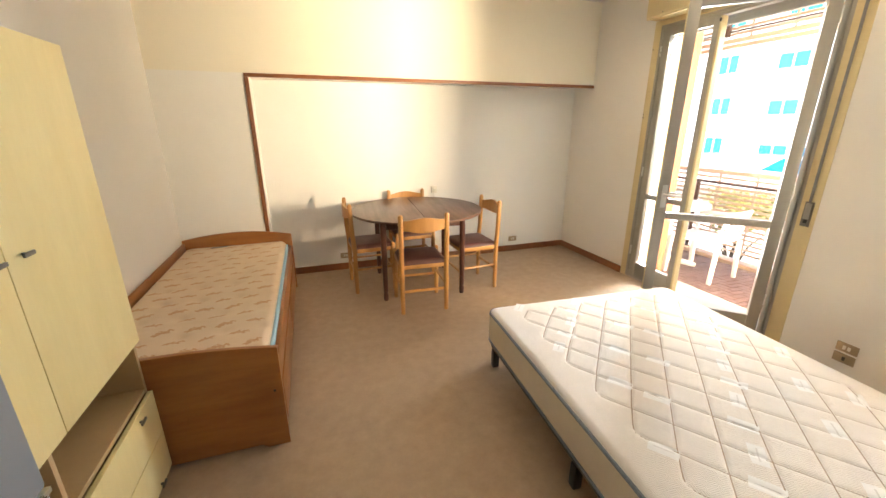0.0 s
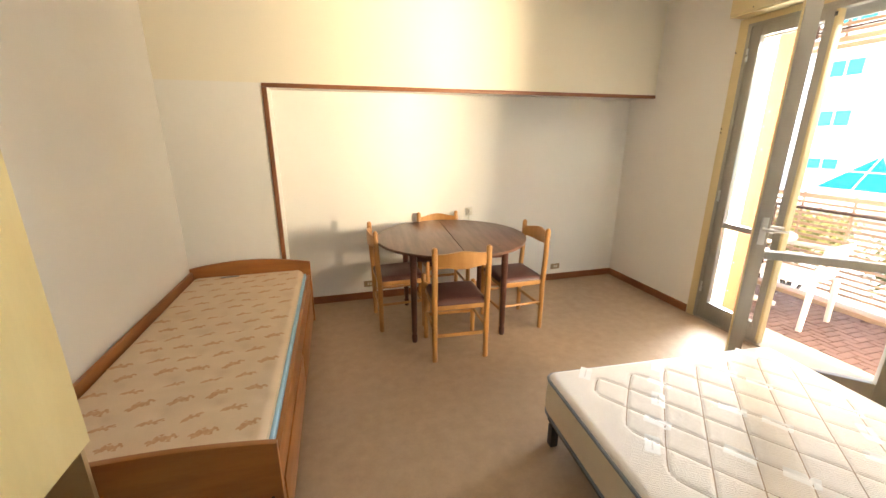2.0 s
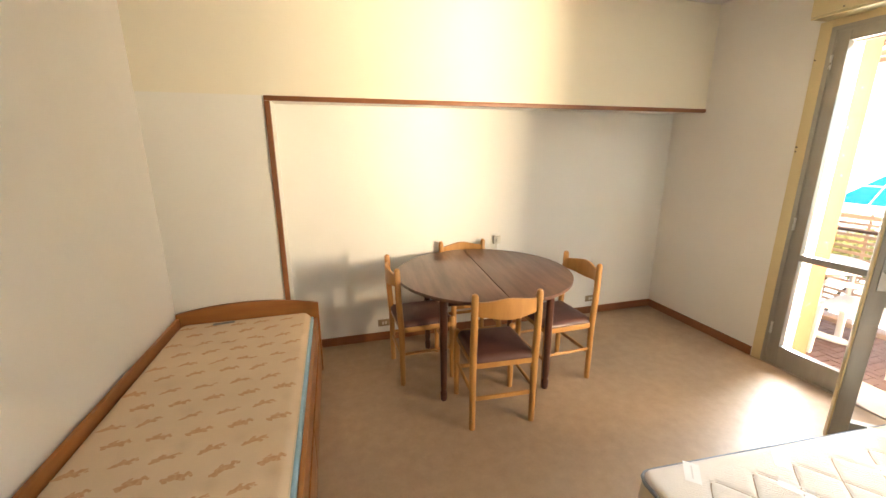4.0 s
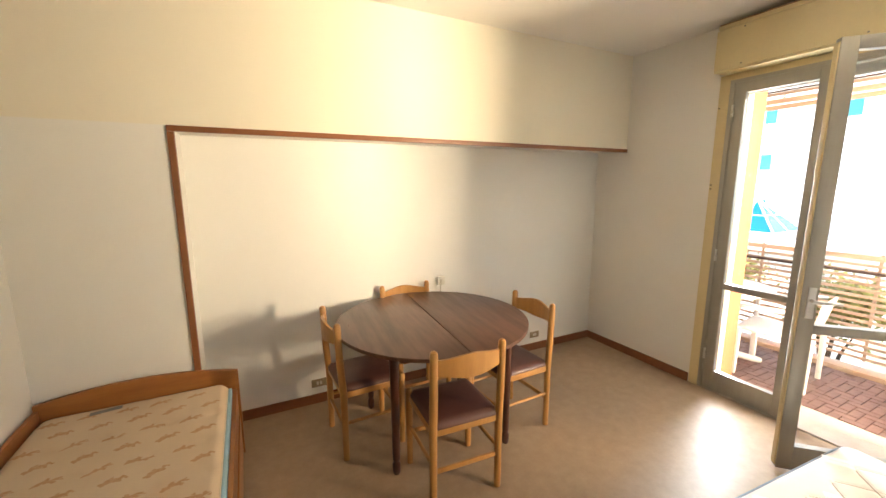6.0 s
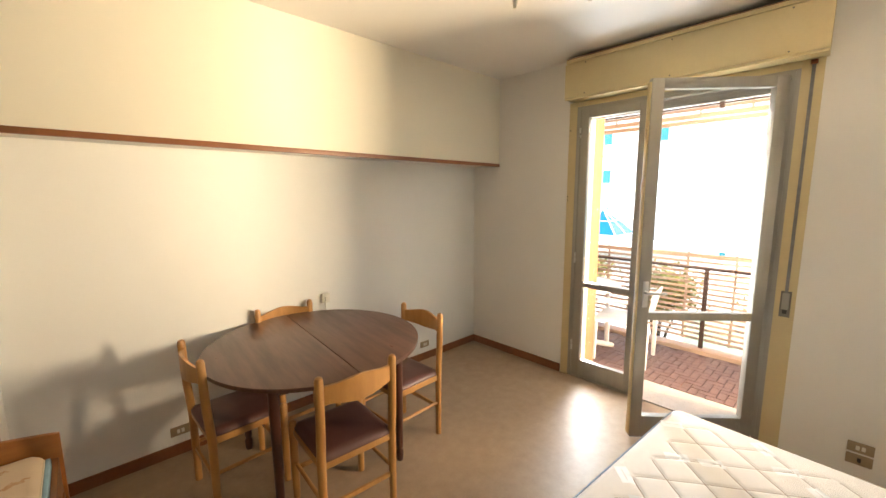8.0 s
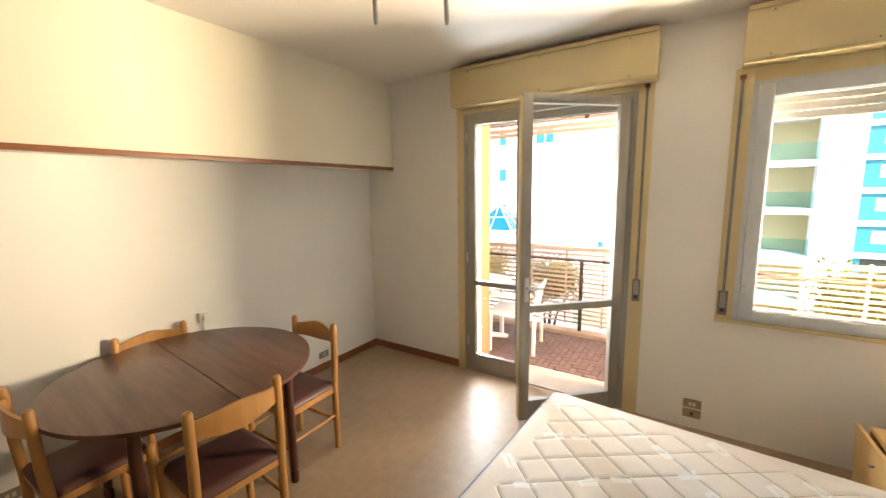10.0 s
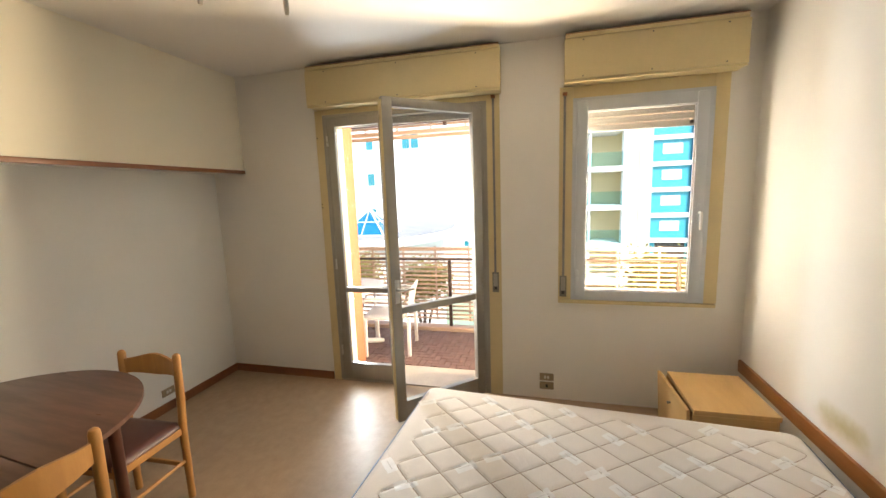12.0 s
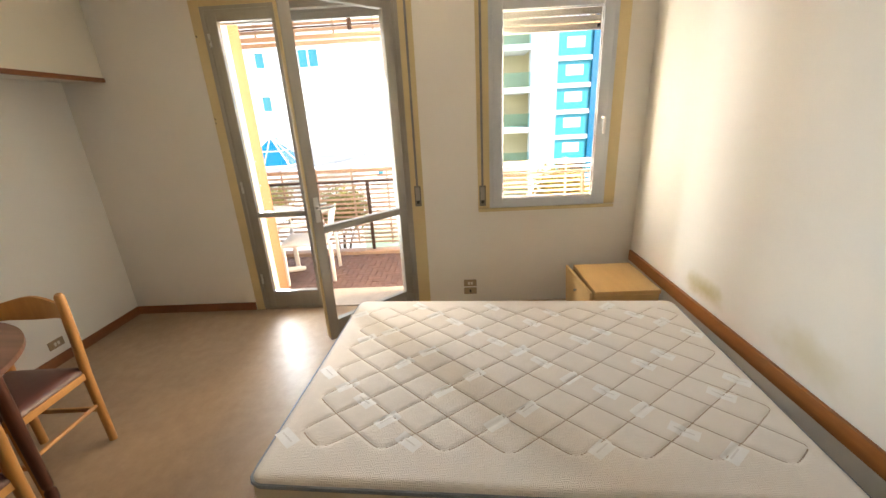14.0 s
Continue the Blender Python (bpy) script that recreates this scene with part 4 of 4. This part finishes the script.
for r in range(-4, 5):
    for c in range(-3, 4):
        for half in (0, 1):
            cx, cy = 0.1 * (2 * c + half) + 0.1, 0.118 * (2 * r + half) + 0.0
            if (r * 3 + c * 2 + half) % 5 > 1 or abs(cx) > 0.64 or abs(cy) > 0.96:
                continue
            cx, cy = cx + rng.uniform(-0.015, 0.015), cy + rng.uniform(-0.015, 0.015)
            turn = radians(50 if (r + c + half) % 2 else -50) + rng.uniform(-0.06, 0.06)
            lab = part("woven_label", cloth_patch(cx, cy, 0.105, 0.056, turn, MZ, quilt, 0.0022, 14, 7), LABEL, mt, smooth=60)
            part("label_stitching", cloth_patch(cx, cy, 0.07, 0.006, turn, MZ, quilt, 0.0032, 8, 2), LABEL_INK, lab, smooth=60)

# ---- bed rail board, nightstand ----
setting("wall_rail", prism([(0.98, 0.320), (XE - 0.02, 0.358), (XE - 0.02, 0.443), (0.98, 0.405)], "y", YS + 0.001, YS + 0.022, 0.004), CHERRY, "cherry-coloured wooden guard board along the wall")
ns = thing("nightstand", "yellow-brown laminate nightstand with its drawer front hanging askew", "nightstand", pose(2.565, 0.285, 0))
NW, ND, NH = 0.50, 0.455, 0.415
part("side_panel", box(0, 0.018, 0.0, ND - 0.03, 0.0, NH - 0.03, 0.001), OAKBOX, ns)
part("side_panel", box(NW - 0.018, NW, 0.0, ND - 0.03, 0.0, NH - 0.03, 0.001), OAKBOX, ns)
part("top_panel", box(0.0, NW, -0.01, ND - 0.035, NH - 0.029, NH, 0.002), OAKBOX, ns)
part("bottom_panel", box(0.019, NW - 0.019, 0.0, ND - 0.03, 0.04, 0.058, 0.001), OAKBOX, ns)
part("back_panel", box(0.019, NW - 0.019, 0.0, 0.006, 0.06, NH - 0.031), OAKBOX, ns)
d = part("drawer", box(-0.004, NW + 0.004, 0, 0.018, 0.0, NH - 0.05, 0.0015), OAKBOX, ns, m=pose(0, ND - 0.03, 0.05, -3.0, 0, 2.0))
part("drawer_knob", rod([(NW / 2, 0.018, 0.27), (NW / 2, 0.036, 0.27), (NW / 2, 0.040, 0.27)], [0.005, 0.010, 0.006], 10), PEWTER, d)

# ---- balcony furniture ----
def armchair(m):
    c = thing("garden_armchair", "white moulded resin garden armchair on the balcony", "garden chair", m)
    for sx in (-1, 1):
        part("leg", prism([(sx * 0.235, 0.43), (sx * 0.195, 0.43), (sx * 0.225, 0.0), (sx * 0.262, 0.0)], "y", 0.20, 0.245, 0.005), RESIN, c)
        part("leg", prism([(sx * 0.215, 0.42), (sx * 0.17, 0.42), (sx * 0.205, 0.0), (sx * 0.24, 0.0)], "y", -0.27, -0.235, 0.005), RESIN, c)
        part("armrest", rod([(sx * 0.255, 0.235, 0.42), (sx * 0.262, 0.235, 0.60), (sx * 0.262, 0.19, 0.635), (sx * 0.262, -0.05, 0.645), (sx * 0.235, -0.235, 0.66)],
                            [0.020, 0.018, 0.022, 0.022, 0.018], 10), RESIN, c)
    bm = box(-0.235, 0.235, -0.22, 0.25, 0.405, 0.43, 0.01, 3)
    part("seat", bm, RESIN, c)
    bm = bmesh.new()
    tilt = pose(0, -0.225, 0.43, 12, 0, 0)
    bm_box(bm, -0.22, 0.22, -0.008, 0.008, 0.25, 0.32, tilt)
    bm_box(bm, -0.20, 0.20, -0.008, 0.008, 0.0, 0.06, tilt)
    for k in range(6):
        x = -0.19 + 0.076 * k
        bm_box(bm, x - 0.012, x + 0.012, -0.006, 0.006, 0.06, 0.25, tilt)
    for z in (0.10, 0.15, 0.20):
        bm_box(bm, -0.19, 0.19, -0.0055, 0.0055, z, z + 0.022, tilt)
    part("backrest", bm, RESIN, c)


armchair(pose(4.14, 3.20, -0.03, 0, 0, 8))
gt = thing("garden_table", "white resin garden table on a cross-shaped foot on the balcony", "garden table", pose(4.13, 3.66, -0.03))
out = [(0.42 * math.cos(a), 0.38 * math.sin(a)) for a in [2 * math.pi * k / 36 for k in range(36)]]
part("tabletop", prism(out, "z", 0.685, 0.71, 0.005), RESIN, gt)
part("column", rod([(0, 0, 0.05), (0, 0, 0.3), (0, 0, 0.684)], [0.05, 0.04, 0.05], 14), RESIN, gt)
for a in (30, 120, 210, 300):
    ca, sa = math.cos(radians(a)), math.sin(radians(a))
    part("foot", rod([(0, 0, 0.07), (ca * 0.2, sa * 0.2, 0.04), (ca * 0.31, sa * 0.31, 0.028), (ca * 0.35, sa * 0.35, 0.024)], [0.035, 0.03, 0.028, 0.022], 10), RESIN, gt)

# ---- balcony railing and sun slats ----
rl = thing("balcony_railing", "brown steel balcony railing clad with pale wooden slats", "railing", pose(4.88, 0, 0))
YR0, YR1 = -2.5, 8.9
posts = [3.96 + 1.29 * k for k in range(-5, 4)]
for y in posts:
    part("post", box(-0.012, 0.012, y - 0.02, y + 0.02, 0.001, 0.853, 0.002), POST, rl)
for k in range(len(posts) - 1):
    part("top_rail", box(-0.016, 0.016, posts[k] + (0.0 if k else -0.02), posts[k + 1], 0.854, 0.876, 0.003), POST, rl)
rl2 = rl
z = 0.075
while z < 1.0:
    for a, b in ((YR0, 1.35), (1.36, YR1)):
        hgt = 0.046 if 0.94 < z < 1.0 else 0.026
        part("slat", box(0.020, 0.034, a, b, z, z + hgt, 0.003), SLAT, rl2)
    z += 0.056
for k in range(27):
    y = YR0 + 0.2 + 0.43 * k
    part("batten", box(0.035, 0.045, y - 0.012, y + 0.012, 0.06, 1.03, 0.002), SLAT, rl2)
ss = thing("sun_slats", "pale wooden sun slats on a steel bar below the balcony soffit", "sun slats", pose(4.88, 0, 0))
for z, hgt in ((2.365, 0.045), (2.42, 0.05), (2.50, 0.03), (2.56, 0.03), (2.62, 0.03), (2.68, 0.03), (2.74, 0.03), (2.80, 0.03), (2.86, 0.03)):
    for a, b in ((YR0, 1.35), (1.36, YR1)):
        part("slat", box(0.020, 0.034, a, b, z, z + hgt, 0.003), SLAT, ss)
part("bar", box(-0.012, 0.012, YR0, YR1, 2.53, 2.545, 0.002), POST, ss)
for y in posts:
    part("bracket", box(-0.015, 0.019, y - 0.02, y + 0.02, 2.49, 2.92, 0.002), POST, ss)
for k in range(27):
    y = YR0 + 0.2 + 0.43 * k
    part("batten", box(0.035, 0.045, y - 0.012, y + 0.012, 2.42, 2.92, 0.002), SLAT, ss)

# ---- outdoors ----
GZ = -6.5
bm = bmesh.new()
vs = [bm.verts.new(p) for p in ((-600, -900, GZ), (900, -900, GZ), (900, 900, GZ), (-600, 900, GZ))]
bm.faces.new(vs)
setting("ground", bm, GROUNDM, "pale paving with patches of grass", smooth=0)


def facade_window(b, x, y, z, w, h, shut=0.0, name="window"):
    """A window of a far building: frame, glass, perhaps a closed or half-closed roller shutter. It stands in the plane x, seen from -x."""
    wnd = part(name, frame_ring(x - 0.06, x + 0.02, y - w / 2, y + w / 2, z - h / 2, z + h / 2, 0.07), RESIN, b, smooth=0)
    if shut < 1:
        part("pane", box(x - 0.02, x - 0.005, y - w / 2 + 0.07, y + w / 2 - 0.07, z - h / 2 + 0.07, z + h / 2 - 0.07), DARKGLASS, wnd, smooth=0)
        if w > 1.1:
            part("mullion", box(x - 0.05, x - 0.021, y - 0.05, y + 0.05, z - h / 2 + 0.07, z + h / 2 - 0.07), RESIN, wnd, smooth=0)
    if shut > 0:
        zz = z + h / 2 - 0.07
        part("roller_shutter", box(x - 0.045, x - 0.021, y - w / 2 + 0.071, y + w / 2 - 0.071, zz - (h - 0.14) * shut, zz), ROLLER, wnd, smooth=0)


fb = thing("apartment_building", "white rendered apartment block with small windows and shutters", "building")
bm = bmesh.new()
bm_box(bm, 30.02, 42, 1.5, 48, GZ, 13)
part("wall", bm, FACADE, fb, smooth=0)
for k in range(5):
    part("string_course", box(29.95, 30.019, 1.5, 48, -2.2 + 2.95 * k + 0.75, -2.2 + 2.95 * k + 0.87), FACADE, fb, smooth=0)
for r, zc in enumerate((8.7, 5.75, 2.9, 0.05, -2.9)):
    for y, w, h, s in ((14.95, 0.75, 1.1, 0), (11.5, 1.5, 1.25, 0 if r == 1 else 1), (8.75, 0.78, 1.4, 1 if r > 1 else 1),
                       (5.6, 1.5, 1.25, 1), (18.75, 1.85, 1.5, 0.35), (23.0, 1.5, 1.3, 0), (27.0, 0.8, 1.2, 1), (31.0, 1.5, 1.3, 0.4)):
        facade_window(fb, 30.0, y, zc, w, h, s)

for y in (8.9, 7.2, 5.4):
    facade_window(fb, 30.0, y, -2.35, 0.5, 0.55, 0)

sb = thing("balcony_building", "cream apartment block with deep balconies and glass parapets", "building")
bm = bmesh.new()
bm_box(bm, 32.5, 40, -4.4, 1.4, GZ, 13)
bm_box(bm, 29.6, 40, -5.75, -4.4, GZ, 13)
part("wall", bm, FACADE_Y, sb, smooth=0)
part("column", box(29.5, 30.3, -4.5, -3.95, GZ, 13), FACADE, sb, smooth=0)
for k in range(6):
    z = -5.1 + 2.7 * k
    part("balcony_slab", box(29.6, 32.49, -3.94, 1.4, z - 0.25, z + 0.1), FACADE, sb, smooth=0)
    g = part("parapet", box(29.65, 29.68, -3.93, 1.4, z + 0.101, z + 1.05), PARAPET, sb, smooth=0)
    g.visible_shadow = False
    w_ = part("window", box(32.40, 32.48, -2.2, -0.6, z + 0.12, z + 2.2), DARKGLASS, sb, smooth=0)
    part("partition", box(29.9, 32.39, -1.9, -1.75, z + 0.11, z + 2.69), FACADE, sb, smooth=0)
bm = bmesh.new()
for k in range(120):
    bm_box(bm, 29.5, 29.58, -5.75, -4.95, GZ + 1 + 0.15 * k, GZ + 1.07 + 0.15 * k)
lv = part("louvre", bm, ROLLER, sb, smooth=0)
lv["kind"] = "stuff"
tw = thing("blue_tower", "apartment tower clad in bright blue with white bands", "building")
part("wall", box(45, 52, -13.1, -9.0, GZ, 9.1), TILE_BLUE, tw, smooth=0)
part("stair_glass", box(44.6, 46, -14.2, -13.11, GZ, 16), PYRGLASS, tw, smooth=0)
for k in range(5):
    z = -4.05 + 2.62 * k
    part("band", box(44.7, 44.99, -13.1, -9.0, z - 0.22, z + 0.22), FACADE, tw, smooth=0)
    if k < 5:
        wnd = part("window", frame_ring(44.93, 44.99, -12.3, -10.5, z + 1.0, z + 2.0, 0.06), FACADE, tw, smooth=0)
        part("roller_shutter", box(44.95, 44.98, -12.24, -10.56, z + 1.06, z + 1.94), ROLLER, wnd, smooth=0)
part("entrance", box(44.9, 44.99, -12.9, -10.1, GZ, -4.3), GASKET, tw, smooth=0)

pv = thing("pavilion", "low round pavilion with flat roof and white rim", "building")
out = lambda r: [(19.5 + r * math.cos(a), 12.8 + r * math.sin(a)) for a in [2 * math.pi * k / 72 for k in range(72)]]
part("wall", prism(out(6.2), "z", GZ, -0.5), FACADE, pv)
part("roof", prism(out(7.0), "z", -0.49, -0.14, 0.02), FACADE, pv)
part("roof_edge", prism(out(6.85), "z", -0.139, -0.06, 0.02), ROOFING, pv)
sk = thing("pyramid_skylight", "blue glass pyramid skylight with white bars on the pavilion roof", "skylight", pose(16.6, 9.1, -0.06))
bm = bmesh.new()
q = 1.05
base = [bm.verts.new(p) for p in ((-q, -q, 0), (q, -q, 0), (q, q, 0), (-q, q, 0))]
top = bm.verts.new((0, 0, 1.1))
for i in range(4):
    bm.faces.new((base[i], base[(i + 1) % 4], top))
bm.faces.new(list(reversed(base)))
part("glazing", bm, PYRGLASS, sk, smooth=0)
P = [Vector(p) for p in ((-q, -q, 0.02), (q, -q, 0.02), (q, q, 0.02), (-q, q, 0.02))]
A = Vector((0, 0, 1.12))
for i in range(4):
    part("bar", rod([P[i], A], 0.035, 6), RESIN, sk)
    part("bar", rod([P[i], P[(i + 1) % 4]], 0.035, 6), RESIN, sk)
    part("bar", rod([(P[i] + P[(i + 1) % 4]) / 2, A], 0.022, 6), RESIN, sk)
    part("bar", rod([(P[i] + A) / 2, (P[(i + 1) % 4] + A) / 2], 0.022, 6), RESIN, sk)


def tree(x, y, top, spread, seed, tall):
    rr = random.Random(seed)
    t = thing("tree", "garden tree with loose yellow-green crown below the balcony", "tree", pose(x, y, GZ))
    h = top - GZ
    bm = rod([(0, 0, 0), (0.1, 0.05, h * 0.3), (0, 0.1, h * 0.6), (0.05, 0, h * 0.85)], [0.16, 0.12, 0.08, 0.03], 8)
    for k in range(7):
        a = k * 2.4
        rod([(0.02, 0.05, h * (0.4 + 0.05 * k)), (math.cos(a) * spread * 0.4, math.sin(a) * spread * 0.4, h * (0.55 + 0.05 * k)),
             (math.cos(a) * spread * 0.75, math.sin(a) * spread * 0.75, h * (0.62 + 0.045 * k))], [0.05, 0.03, 0.012], 6, bm=bm)
    part("trunk", bm, BARK, t)
    clumps = [(math.cos(k * 2.4) * spread * rr.uniform(0.2, 0.85), math.sin(k * 2.4) * spread * rr.uniform(0.2, 0.85), h - rr.uniform(0.15, tall)) for k in range(34)]
    verts, faces = [], []
    for cx, cy, cz in clumps:
        for k in range(120):
            d = Vector((rr.gauss(0, 1), rr.gauss(0, 1), rr.gauss(0, 0.7)))
            p = Vector((cx, cy, cz)) + d * 0.20
            s = rr.uniform(0.03, 0.06)
            u = Vector((rr.gauss(0, 1), rr.gauss(0, 1), rr.gauss(0, 1))).normalized()
            w = u.orthogonal().normalized()
            n = len(verts)
            verts += [tuple(p - u * s), tuple(p + w * s * 0.5), tuple(p + u * s), tuple(p - w * s * 0.5)]
            faces.append((n, n + 1, n + 2, n + 3))
    me = bpy.data.meshes.new("crown")
    me.from_pydata(verts, [], faces)
    me.materials.append(LEAF)
    ob = new("crown", me)
    ob.parent = t


for x, y, top, spread, tall in ((9.0, 4.3, 0.0, 0.45, 0.7), (9.3, -0.95, 0.25, 0.6, 0.8), (10.0, 6.7, 0.0, 0.8, 0.8), (10.2, 2.3, -0.3, 0.5, 0.7)):
    tree(x, y, top, spread, int(x * 10 + y), tall)

# ---- balcony tiles ----
brick_m = mesh_of("brick", box(-0.0635, 0.0635, -0.0305, 0.0305, 0, 0.018, 0.002, 1), TERRA, smooth=0)
slab = bpy.data.objects["balcony_slab"]
rng = random.Random(3)
L, Wd = 0.132, 0.066
rest = bmesh.new()
for i in range(-60, 60):
    for j in range(-30, 120):
        for turn in (0, 1):
            cx, cy, rz = (i * 2 * L + j * Wd + L / 2, j * Wd + Wd / 2, 0) if turn == 0 else (i * 2 * L + j * Wd + L + Wd / 2, j * Wd, 90)
            if not (3.72 < cx < 4.74 and -1.5 < cy < 6.5):
                continue
            m = pose(cx, cy, -0.0445 + rng.uniform(-0.0012, 0.0012), rng.uniform(-0.6, 0.6), rng.uniform(-0.6, 0.6), rz)
            if 2.05 < cy < 3.45 + 0.9 * (cx - 3.72) and cy < 3.9:
                ob = new("brick", brick_m)
                ob.parent = slab
                ob.matrix_basis = m
            else:
                bm_box(rest, -0.0635, 0.0635, -0.0305, 0.0305, 0, 0.018, m)
part("brick_field", rest, TERRA, slab, smooth=0)["kind"] = "stuff"
